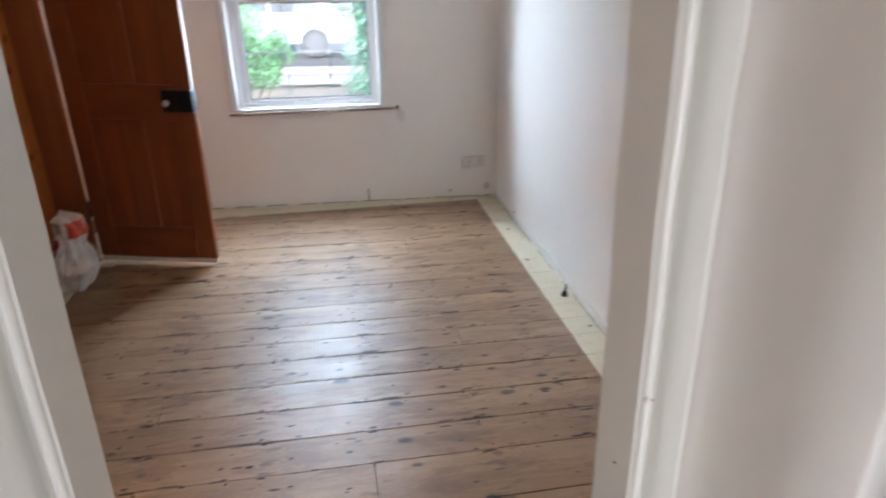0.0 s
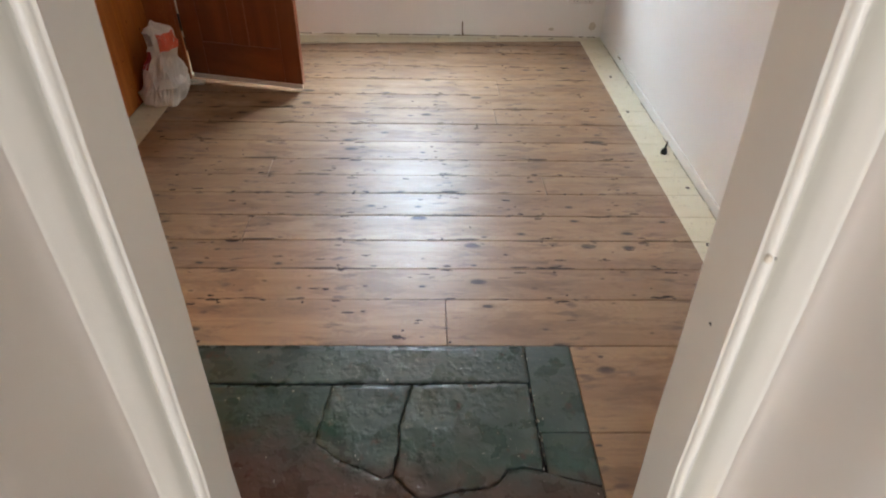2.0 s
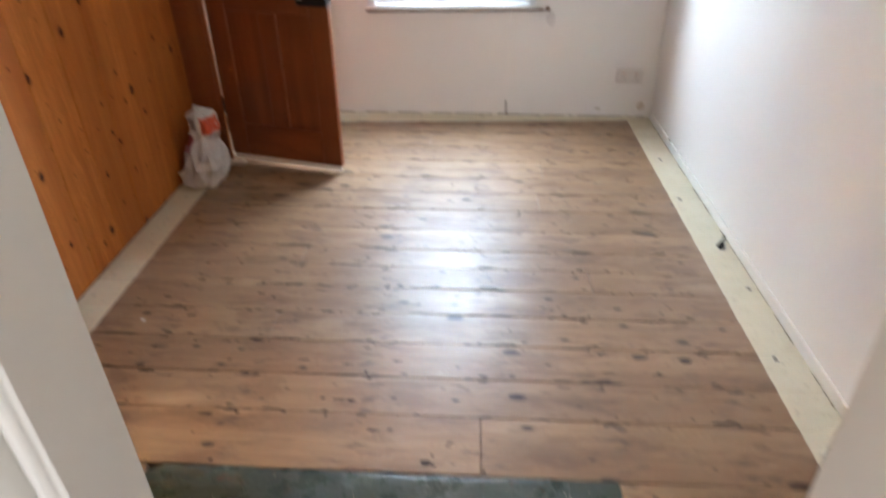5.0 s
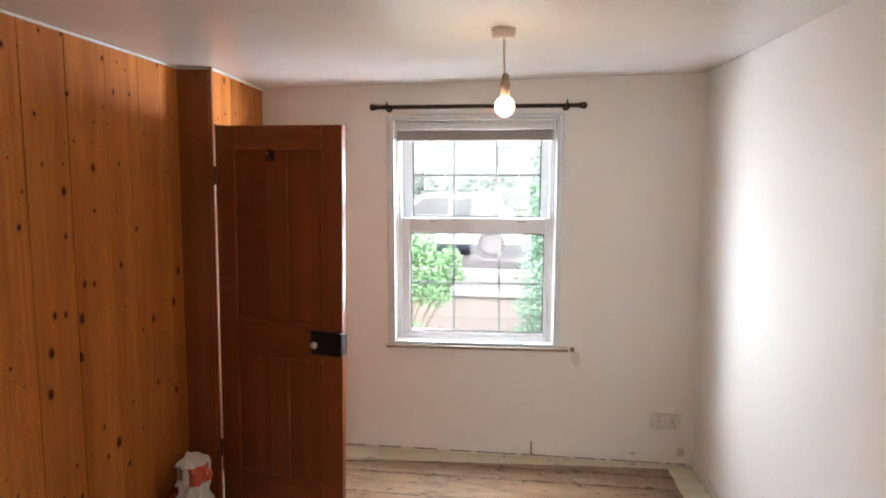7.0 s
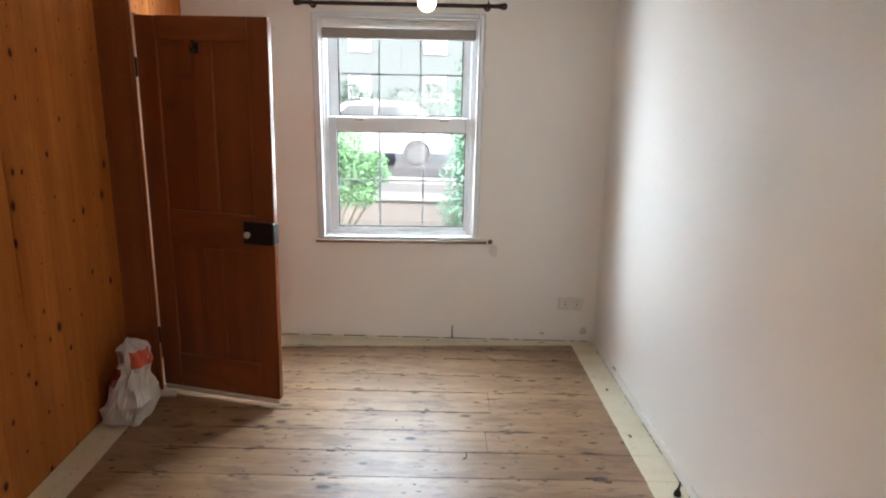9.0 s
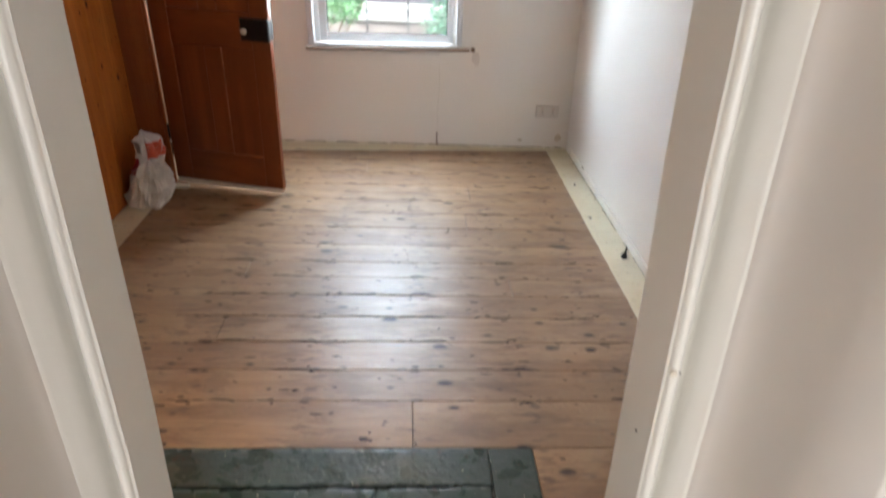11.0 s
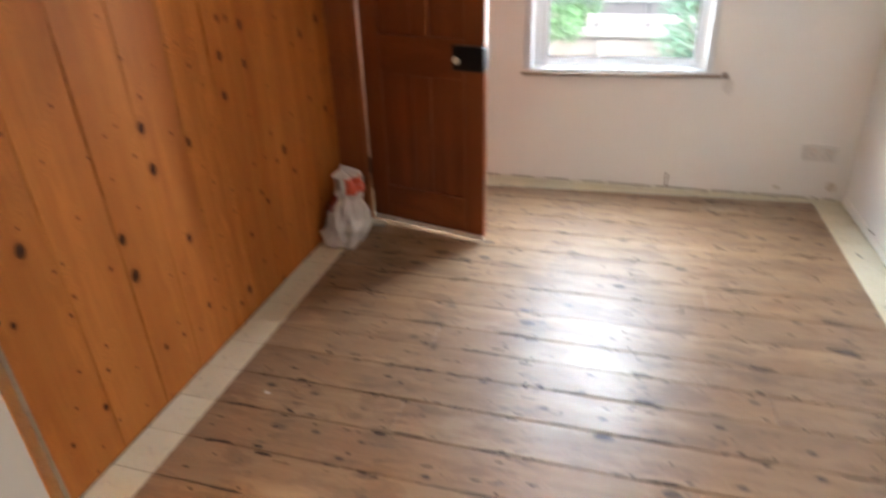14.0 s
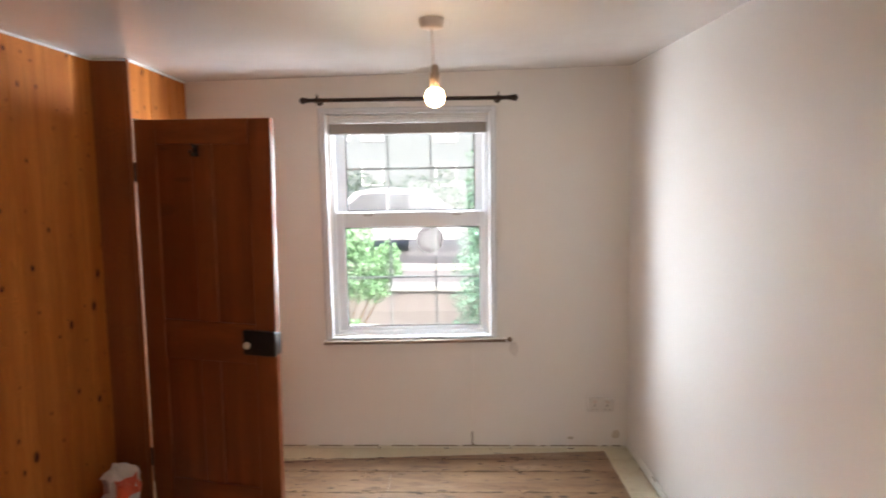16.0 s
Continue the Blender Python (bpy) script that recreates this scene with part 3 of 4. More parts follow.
structure(wall_left)
part("backing", box(LEFT - 0.05, LEFT - 0.016, PLANK_SEAMS[0], BOX_Y, -0.03, 2.3), M_DARK, wall_left)
rng = random.Random(4)


def plank(parent, x0, x1, y0, y1, z0, z1):
    bm = box(x0, x1, y0, y1, z0, z1, 0.002)
    ob = part("plank", bm, M_PLANK, parent)
    return ob


for a, b in zip(PLANK_SEAMS, PLANK_SEAMS[1:]):
    out = rng.uniform(-0.002, 0.002)
    plank(wall_left, LEFT - 0.016, LEFT + out, a + 0.0008, b - 0.0008, -0.002, ceil_z(LEFT) - 0.004)
# raw edge where the partition ends at the opening to the next room
part("edge_strip", box(LEFT - 0.052, LEFT + 0.004, PLANK_SEAMS[0] - 0.016, PLANK_SEAMS[0] - 0.001, -0.002, ceil_z(LEFT) - 0.004, 0.003), M_OAK, wall_left, "rough grey-brown edge strip")
part("lintel", box(LEFT - 0.05, LEFT, NEAR_ROOM, PLANK_SEAMS[0] - 0.017, 1.95, 2.3), M_WALL, wall_left)
# cupboard projecting from the partition; its doorway is behind the open door
HEAD_Z = 1.945
# darker copy of the pine; shade on the cupboard's side is in its colour
plank_shaded_k, _ = timber("shaded_red_pine", (0.40, 0.125, 0.034), (0.29, 0.082, 0.022), (0.13, 0.036, 0.01), "z", 0.36, 0.8, 1.0, 0.2)
cupboard = structure(thing("wall_cupboard", "boxed-in pine cupboard corner round the plank door", ""))
part("side_board", box(LEFT - 0.05, BOX_X - 0.022, BOX_Y + 0.0005, BOX_Y + 0.02, -0.002, ceil_z(LEFT) - 0.004, 0.003), plank_shaded_k.m, cupboard, "red pine board, darkened for shade")
part("door_post", box(BOX_X - 0.021, BOX_X - 0.002, BOX_Y - 0.002, BOX_Y + 0.018, -0.002, ceil_z(BOX_X) - 0.004, 0.003), plank_shaded_k.m, cupboard, "red pine post, darkened for shade")
face_x = lambda y: BOX_X - 0.013 - 0.065 * (y - BOX_Y)
for a, b in ((2.120, 2.37), (2.37, 2.62), (2.62, FAR - 0.002)):
    a, b = a + 0.0015, b - 0.0015
    part("plank", prism([(face_x(a) - 0.02, a), (face_x(a), a), (face_x(b), b), (face_x(b) - 0.02, b)], "z", HEAD_Z, ceil_z(BOX_X) - 0.008), M_PLANK, cupboard)
part("lining", box(BOX_X - 0.60, BOX_X - 0.58, BOX_Y + 0.021, FAR - 0.002, -0.02, 2.2), M_UPVC, cupboard)

# thin white bead where the boards meet the ceiling
structure(bm_object("trim_planks", box(LEFT + 0.001, LEFT + 0.011, NEAR_ROOM + 0.01, BOX_Y - 0.004, ceil_z(LEFT) - 0.009, ceil_z(LEFT) - 0.0005, 0.002), M_UPVC), "thin white bead along the ceiling")
structure(bm_object("trim_cupboard", prism([(face_x(BOX_Y + 0.02) + 0.001, BOX_Y + 0.02), (face_x(BOX_Y + 0.02) + 0.009, BOX_Y + 0.02), (face_x(FAR) + 0.009, FAR - 0.002), (face_x(FAR) + 0.001, FAR - 0.002)], "z", ceil_z(BOX_X) - 0.014, ceil_z(BOX_X) - 0.003), M_UPVC), "thin white bead along the ceiling")
structure(bm_object("trim_cupboard_side", box(LEFT + 0.012, BOX_X - 0.008, BOX_Y - 0.010, BOX_Y - 0.001, ceil_z(LEFT) - 0.010, ceil_z(LEFT) - 0.0005, 0.002), M_UPVC), "thin white bead along the ceiling")

# ---------------------------------------------------------------- floor
BOARD_Y = (0.0, 0.218, 0.384, 0.557, 0.724, 0.893, 1.042, 1.184, 1.36, 1.555, 1.735, 1.918, 2.14, 2.34, 2.57, 2.72, FAR - 0.003)
BUTTS = {0: (0.001,), 2: (), 3: (-0.78,), 4: (), 5: (0.46,), 6: (-0.78,), 9: (0.3,), 11: (0.35,), 13: (-0.3,)}
floor = structure(thing("floor", "old varnished pine floorboards with cream painted margins", ""))
rng = random.Random(11)
for i, (a, b) in enumerate(zip(BOARD_Y, BOARD_Y[1:])):
    ends = [LEFT + 0.001, *BUTTS.get(i, ()), RIGHT - 0.002]
    for x0, x1 in zip(ends, ends[1:]):
        g = rng.choice((0.0007, 0.0011, 0.0016, 0.0026))
        top, tip = rng.uniform(-0.0008, 0.0006), rng.uniform(-0.011, 0.011)
        bm = box(x0 + 0.0012, x1 - 0.0012, a + g, b - g, -0.028, top, 0.0012)
        for v in bm.verts:
            if v.co.z > -0.01:
                v.co.z += tip * (v.co.y - (a + b) / 2)
        part("floorboard", bm, M_FLOOR, floor)
for a, b in ((-0.327, 0.0), (-0.73, -0.327)):
    x1 = RIGHT - 0.002
    part("floorboard", box(0.394, x1, a + 0.0015, b - 0.0015, -0.028, -0.0005, 0.0016), M_FLOOR, floor)

PATCH_L = -0.968  # the painted patch ends here
for a, b in ((-0.30, 0.0), (-0.52, -0.30), (-0.694, -0.52)):
    part("floorboard", box(LEFT + 0.001, PATCH_L - 0.002, a + 0.0015, b - 0.0015, -0.028, -0.0004, 0.0016), M_FLOOR, floor)

# nail heads and holes along the joists
bm = bmesh.new()
rng = random.Random(5)
for i, (a, b) in enumerate(zip(BOARD_Y, BOARD_Y[1:])):
    for joist in (-1.17, -0.79, -0.40, 0.0, 0.41, 0.80):
        for y in (a + rng.uniform(0.008, 0.02), b - rng.uniform(0.008, 0.02)):
            if rng.random() < 0.7:
                x = joist + rng.uniform(-0.025, 0.025)
                rx, ry = rng.choice((0.006, 0.009, 0.014, 0.022, 0.03)) * rng.uniform(0.8, 1.2), rng.uniform(0.003, 0.0062)
                ring = [bm.verts.new((x + rx * rng.uniform(0.7, 1.2) * math.cos(q * math.pi / 5), y + ry * math.sin(q * math.pi / 5), 0.0017)) for q in range(10)]
                bm.faces.new(ring)
for x, y, rx, ry in ((0.413, 0.207, 0.024, 0.006), (0.746, 0.227, 0.03, 0.006), (-0.795, 0.212, 0.03, 0.007), (-0.16, 0.037, 0.022, 0.010), (0.412, 0.569, 0.022, 0.006), (0.404, 0.392, 0.02, 0.005), (0.453, 1.19, 0.06, 0.007), (0.74, 1.37, 0.035, 0.009), (-0.433, 1.545, 0.03, 0.007), (-0.813, 0.545, 0.03, 0.007), (-0.803, 0.378, 0.026, 0.006), (-0.87, 0.19, 0.03, 0.006), (0.325, 0.735, 0.014, 0.008), (0.772, 1.565, 0.03, 0.007), (-0.42, 0.268, 0.016, 0.008)):
    bm.faces.new([bm.verts.new((x + rx * rng.uniform(0.6, 1.15) * math.cos(q * math.pi / 7), y + ry * rng.uniform(0.6, 1.1) * math.sin(q * math.pi / 7), 0.0019)) for q in range(14)])
nails = part("nail_marks", bm, plain("dark_nail_marks", (0.03, 0.018, 0.012), 0.7), floor, "dark nail heads and filled holes")
nails["kind"] = "stuff"

# splintered edges and lost filler along the seams
bm = bmesh.new()
rng = random.Random(21)
for _ in range(320):
    y = rng.choice(BOARD_Y[1:-1]) + rng.choice((-1, 1)) * rng.uniform(0.0, 0.006)
    x, l, w = rng.uniform(-1.4, 0.95), rng.choice((0.012, 0.02, 0.03, 0.05, 0.08)) * rng.uniform(0.7, 1.2), rng.uniform(0.0022, 0.007)
    pts = [(x - l, y), (x - 0.4 * l, y + w * rng.uniform(0.4, 1)), (x + 0.5 * l, y + w * rng.uniform(0.3, 1)), (x + l, y), (x + 0.4 * l, y - w * rng.uniform(0.4, 1)), (x - 0.5 * l, y - w * rng.uniform(0.3, 1))]
    bm.faces.new([bm.verts.new((*p, 0.0016)) for p in pts])
for _ in range(230):
    x, y = rng.uniform(-1.4, 0.95), rng.uniform(0.02, 2.8)
    l, w = rng.choice((0.006, 0.01, 0.014, 0.022, 0.034)) * rng.uniform(0.7, 1.2), rng.uniform(0.002, 0.0075)
    ring = [bm.verts.new((x + l * rng.uniform(0.6, 1.1) * math.cos(q * math.pi / 5), y + w * rng.uniform(0.6, 1.1) * math.sin(q * math.pi / 5), 0.0018)) for q in range(10)]
    bm.faces.new(ring)
chips = part("seam_chips", bm, plain("dark_seam_dirt", (0.05, 0.03, 0.021), 0.6, vary=0.5), floor, "dark chips and dents in the boards")
chips["kind"] = "stuff"

# old painted patch before the doorway: boards and broken slabs under green paint
patch = structure(thing("floor_patch", "cracked slabs and boards under worn dark green paint", ""))


def slab(name, poly, top, relief=0.0, lip=0.0, cell=0.013):
    """A flat piece with ragged edges; its top is cut into small cells that swell, dent and curl up at the edge."""
    rough_edge = random.Random(len(poly))
    fine = []
    for (x0, y0), (x1, y1) in zip(poly, poly[1:] + poly[:1]):
        n = max(1, round(math.hypot(x1 - x0, y1 - y0) / 0.016)) if len(poly) > 4 else 1
        for q in range(n):
            j = 0.0022 if q else 0.0
            fine.append((x0 + (x1 - x0) * q / n + rough_edge.uniform(-j, j), y0 + (y1 - y0) * q / n + rough_edge.uniform(-j, j)))
    bm = prism(fine, "z", -0.028, top)
    up = [e for e in bm.edges if all(v.co.z > -0.01 for v in e.verts)]
    bmesh.ops.bevel(bm, geom=up, offset=0.0016, segments=2, profile=0.6, affect="EDGES")
    if relief:
        x0, x1 = max(min(p[0] for p in fine), -0.56), max(p[0] for p in fine)
        y0, y1 = min(p[1] for p in fine), max(p[1] for p in fine)
        for axis, lo, hi in ((0, x0, x1), (1, y0, y1)):
            for q in range(1, int((hi - lo) / cell)):
                co, no = [0.0, 0.0, 0.0], [0.0, 0.0, 0.0]
                co[axis], no[axis] = lo + q * cell, 1.0
                bmesh.ops.bisect_plane(bm, geom=bm.verts[:] + bm.edges[:] + bm.faces[:], plane_co=co, plane_no=no)
        for v in bm.verts:
            if v.co.z > top - 0.0025:
                p = Vector((v.co.x, v.co.y, 0.3))
                edge = min(math.hypot(v.co.x - a, v.co.y - b) for a, b in fine)
                swell = noise.fractal(p * 14, 1.0, 2.0, 3)
                pock = max(0.0, noise.noise(p * 48) - 0.18)
                v.co.z += relief * (swell * 0.8 + pock * 1.3) + lip * math.exp(-((edge - 0.014) / 0.012) ** 2) * (0.5 + noise.noise(p * 22))
    ob = part(name, bm, M_GREEN, patch)
    if relief:
        ob.data.polygons.foreach_set("use_smooth", [p.normal.z > 0.5 for p in ob.data.polygons])
    return ob


slab("board", [(PATCH_L + 0.02, -0.150), (0.246, -0.150), (0.246, -0.0015), (PATCH_L + 0.05, -0.0015), (PATCH_L + 0.015, -0.02), (PATCH_L, -0.06)], 0.0015, 0.0003)
slab("board", [(0.2485, -0.325), (0.391, -0.325), (0.391, -0.0015), (0.2485, -0.0015)], 0.0005)
slab("board", [(0.256, -0.452), (0.391, -0.488), (0.391, -0.328), (0.256, -0.328)], 0.001)
slab("slab", [(-0.105, -0.163), (0.02, -0.158), (0.237, -0.158), (0.243, -0.30), (0.241, -0.443), (0.190, -0.431), (0.150, -0.439), (0.125, -0.471), (0.092, -0.488), (0.013, -0.496), (-0.079, -0.525), (-0.147, -0.455), (-0.136, -0.38), (-0.139, -0.307), (-0.117, -0.22)], 0.004, 0.0032, 0.0035)
slab("slab", [(-0.342, -0.160), (-0.2, -0.157), (-0.109, -0.163), (-0.1225, -0.22), (-0.145, -0.307), (-0.142, -0.38), (-0.153, -0.452), (-0.178, -0.461), (-0.23, -0.434), (-0.290, -0.412), (-0.366, -0.354), (-0.354, -0.25)], 0.002, 0.0028, 0.0028)
slab("slab", [(PATCH_L + 0.002, -0.154), (-0.346, -0.160), (-0.3575, -0.25), (-0.370, -0.356), (-0.293, -0.4150), (-0.232, -0.4375), (-0.179, -0.4655), (-0.151, -0.460), (-0.080, -0.5330), (0.013, -0.504), (0.093, -0.496), (0.128, -0.4785), (0.153, -0.4455), (0.192, -0.4375), (0.25, -0.450), (0.389, -0.494), (0.392, -0.556), (0.391, -0.727), (PATCH_L + 0.002, -0.727)], 0.0, 0.0012, 0.0034)
# near-black bed below the slabs that makes the cracks dark
part("bedding", box(PATCH_L + 0.01, 0.236, -0.724, -0.166, -0.026, -0.011), M_DARK, patch, "dark bed showing in the cracks")
# grit and paint crumbs lying in the cracks and on the paint
bm = bmesh.new()
rng = random.Random(17)
for q in range(70):
    if q < 22:
        x, y, z = rng.uniform(0.243, 0.254), rng.uniform(-0.44, -0.16), rng.uniform(-0.001, 0.004)
    elif q < 34:
        x, y, z = rng.uniform(0.36, 0.392), rng.uniform(-0.70, -0.49), 0.004
    else:
        x, y, z = rng.uniform(-0.85, 0.38), rng.uniform(-0.70, -0.02), 0.006
    r = rng.uniform(0.0012, 0.0034)
    bmesh.ops.create_icosphere(bm, subdivisions=1, radius=r, matrix=Matrix.Translation((x, y, z)) @ Matrix.Diagonal((rng.uniform(0.7, 1.6), 1, 0.5, 1)))
crumbs = part("paint_crumbs", bm, plain("pale_paint_crumbs", (0.55, 0.52, 0.46), 0.7, vary=0.4), patch, "pale crumbs of paint and grit")
crumbs["kind"] = "stuff"

# skirtings
tagged(bm_object("plinth_block", box(0.396, 0.47, -0.724, -0.566, 0.001, 0.016, 0.003), M_SKIRT), "cream painted wooden block beside the doorway", "plinth block")
structure(bm_object("baseboard_far", box(BOX_X - 0.04, RIGHT - 0.012, FAR - 0.012, FAR - 0.0005, 0.002, 0.012, 0.003), M_SKIRT), "thin cream painted fillet along the wall's foot")
bm = bmesh.new()
rng = random.Random(33)
x = BOX_X
while x < RIGHT - 0.1:
    run = rng.uniform(0.03, 0.16)
    box(x, x + run, FAR - 0.010, FAR - 0.001, 0.0118, 0.0135 + rng.uniform(0, 0.002), bm=bm)
    x += run + rng.choice((0.004, 0.01, 0.03, 0.08))
structure(bm_object("trim_far_crack", bm, plain("crack_grime", (0.22, 0.18, 0.13), 0.9, vary=0.5)), "dark dirt in the crack at the wall's foot")
skirt_right = structure(bm_object("baseboard_right", box(RIGHT - 0.013, RIGHT - 0.001, NEAR_ROOM + 0.01, FAR - 0.013, 0.002, 0.05, 0.006, seg=2), paint("white_skirting_paint", (0.80, 0.785, 0.75), 0.36, 0.04, 0.4, 0.25)), "low white painted skirting with a grubby foot")
# grime settled in the crack along the skirting's foot
bm = bmesh.new()
rng = random.Random(31)
y = NEAR_ROOM + 0.1
while y < FAR - 0.2:
    run = rng.uniform(0.02, 0.1)
    box(RIGHT - 0.0140 - rng.uniform(0, 0.0022), RIGHT - 0.0125, y, y + run, 0.0008, 0.002 + rng.uniform(0, 0.0015), bm=bm)
    if rng.random() < 0.2:
        box(RIGHT - 0.0128, RIGHT - 0.006, y, y + run * 0.6, 0.0498, 0.0515, bm=bm)
    y += run + rng.choice((0.01, 0.02, 0.06, 0.15))
grime = part("grime", bm, plain("skirting_grime", (0.24, 0.20, 0.15), 0.9, vary=0.5), skirt_right, "dark grime in the crack along the skirting")
grime["kind"] = "stuff"

# ---------------------------------------------------------------- window
M_BAR = plain("grey_glazing_bar", (0.14, 0.15, 0.15), 0.45)
M_SEAL = plain("black_gasket", (0.02, 0.02, 0.02), 0.6)
M_BLIND = plain("grey_brown_blind_fabric", (0.30, 0.27, 0.25), 0.8, bump=0.3, scale=60)
M_BLIND_W = plain("white_blind_folds", (0.75, 0.74, 0.72), 0.7)
M_SILL = paint("white_sill_paint", (0.76, 0.72, 0.66), 0.35, 0.04, 0.3, 0.3)
M_SILLEDGE = plain("brown_worn_sill_edge", (0.20, 0.13, 0.09), 0.6, scale=14)
CX, CZ = -0.2, 1.37
window = structure(thing("window_1", "white sash window with grey glazing bars", "", pose(CX, FAR, CZ, 0, -1.1, 0)))


def ring(x0, x1, z0, z1, w, y0, y1, bevel=0.003, wb=None, wt=None):
    """A rectangular frame; w is the width of its members."""
    wb, wt = wb or w, wt or w
    bm = box(x0, x0 + w, y0, y1, z0, z1, bevel)
    box(x1 - w, x1, y0, y1, z0, z1, bevel, bm)
    box(x0 + w - 0.0005, x1 - w + 0.0005, y0 + 0.0006, y1 - 0.0006, z0, z0 + wb, bevel, bm)
    box(x0 + w - 0.0005, x1 - w + 0.0005, y0 + 0.0006, y1 - 0.0006, z1 - wt, z1, bevel, bm)
    return bm


# room-side architrave, stepped
part("architrave", ring(-0.522, 0.508, -0.672, 0.700, 0.034, -0.022, 0.0, 0.006, 0.012), M_UPVC, window)
part("inner_bead", ring(-0.492, 0.482, -0.664, 0.676, 0.016, -0.034, 0.02, 0.005, 0.010), M_UPVC, window)
part("outer_frame", ring(-0.478, 0.468, -0.660, 0.664, 0.036, 0.015, 0.11, 0.004), M_UPVC, window)
# lower sash stands in front of the upper one
lower = part("lower_sash", ring(-0.444, 0.462, -0.652, 0.094, 0.052, 0.020, 0.062, 0.005, 0.050, 0.092), M_UPVC, window)
upper = part("upper_sash", ring(-0.440, 0.446, 0.086, 0.655, 0.060, 0.064, 0.100, 0.005, 0.012, 0.05), M_UPVC, window)


def glazing(parent, x0, x1, z0, z1, y, bars_x, bars_z):
    part("gasket", ring(x0 - 0.001, x1 + 0.001, z0 - 0.001, z1 + 0.001, 0.007, y - 0.011, y - 0.002, 0.0), M_SEAL, parent)
    pane = part("pane", box(x0, x1, y, y + 0.004, z0, z1), M_GLASS, parent)
    pane.visible_shadow = False
    for bx in bars_x:
        part("glazing_bar", box(bx - 0.006, bx + 0.006, y + 0.005, y + 0.012, z0, z1, 0.001), M_BAR, parent)
    for bz in bars_z:
        part("glazing_bar", box(x0, x1, y + 0.0055, y + 0.0115, bz - 0.006, bz + 0.006, 0.001), M_BAR, parent)


glazing(lower, -0.392, 0.410, -0.602, 0.002, 0.036, (-0.128, 0.146), (-0.304,))
glazing(upper, -0.380, 0.386, 0.098, 0.605, 0.078, (-0.13, 0.125), (0.348,))
for cx in (-0.25, 0.275):
    part("sash_catch", box(cx - 0.028, cx + 0.028, 0.008, 0.022, 0.070, 0.088, 0.004), plain("dull_catch", (0.45, 0.42, 0.4), 0.4, 0.3), window, "dull metal sash catch")

blind = thing("roller_blind", "pleated blind gathered up, grey-brown rail under white folds", "blind", pose(CX, FAR, CZ, 0, -1.1, 0))
for k in range(4):
    z = 0.656 - 0.011 * k
    part("fold", box(-0.462, 0.450, -0.012 + 0.004 * (k % 2), 0.012 + 0.004 * (k % 2), z - 0.010, z - 0.0005, 0.003), M_BLIND_W, blind)
part("bottom_rail", box(-0.464, 0.452, -0.012, 0.014, 0.548, 0.610, 0.008, seg=2), M_BLIND, blind)

sill = thing("window_sill", "narrow window board, white on top with a worn brown edge", "window sill", pose(CX, FAR, CZ, 0, -1.1, 0))
part("board", box(-0.535, 0.560, -0.042, -0.0005, -0.692, -0.674, 0.004), M_SILL, sill)
part("edge", box(-0.535, 0.560, -0.045, -0.0425, -0.695, -0.678, 0.001), M_SILLEDGE, sill, "worn brown front edge")
part("end_block", lathe([(0.010, 0), (0.016, 0.006), (0.014, 0.02), (0.006, 0.028)], (0.585, -0.018, -0.700), 10), M_SILLEDGE, sill, "brown knob at the end of the sill")

# grey smudge on the wall under the end of the sill
def wall_mark(name, label, x, z, rx, rz, colour, seed, n=18):
    rng = random.Random(seed)
    bm = bmesh.new()
    bm.faces.new([bm.verts.new((x + rx * rng.uniform(0.6, 1.1) * math.cos(2 * math.pi * i / n), FAR - 0.0012, z + rz * rng.uniform(0.6, 1.1) * math.sin(2 * math.pi * i / n))) for i in range(n)])
    return tagged(bm_object(name, bm, plain(name + "_grey", colour, 0.7, vary=0.3, scale=40)), label, "stain")


wall_mark("wall_smudge", "grey rubbed smudge on the painted wall", 0.425, 0.635, 0.034, 0.052, (0.64, 0.60, 0.56), 3)
wall_mark("wall_smudge", "small brown scuff low on the painted wall", 0.79, 0.062, 0.022, 0.012, (0.55, 0.49, 0.40), 7)
wall_mark("wall_smudge", "faint damp mark in the corner of the wall", 1.07, 0.085, 0.03, 0.035, (0.58, 0.51, 0.42), 9)

# curtain pole
pole = thing("curtain_pole", "dark brown metal curtain pole with ball finials above the window", "curtain pole", pose(CX - 0.005, FAR - 0.08, 2.106, 0, -1.1, 0))
M_POLE = plain("dark_brown_metal", (0.045, 0.028, 0.02), 0.4, 0.5)
part("pole", tube((-0.575, 0, 0), (0.575, 0, 0), 0.0115, n=14), M_POLE, pole, smooth=True)
for sx in (-1, 1):
    bm = tube((sx * 0.570, 0, 0), (sx * 0.585, 0, 0), 0.015)
    bmesh.ops.create_uvsphere(bm, u_segments=14, v_segments=9, radius=0.020, matrix=Matrix.Translation((sx * 0.598, 0, 0)))
    part("finial", bm, M_POLE, pole, smooth=True)
for bx in (-0.517, 0.507):
    bm = tube((bx, 0.079, 0), (bx, 0.0, 0), 0.007)
    tube((bx - 0.006, 0, 0), (bx + 0.006, 0, 0), 0.019, n=16, bm=bm)
    tube((bx, 0.0795, 0), (bx, 0.072, 0), 0.022, n=16, bm=bm)
    box(bx - 0.004, bx + 0.004, -0.006, 0.006, 0.015, 0.034, 0.002, bm)
    part("bracket", bm, M_POLE, pole)

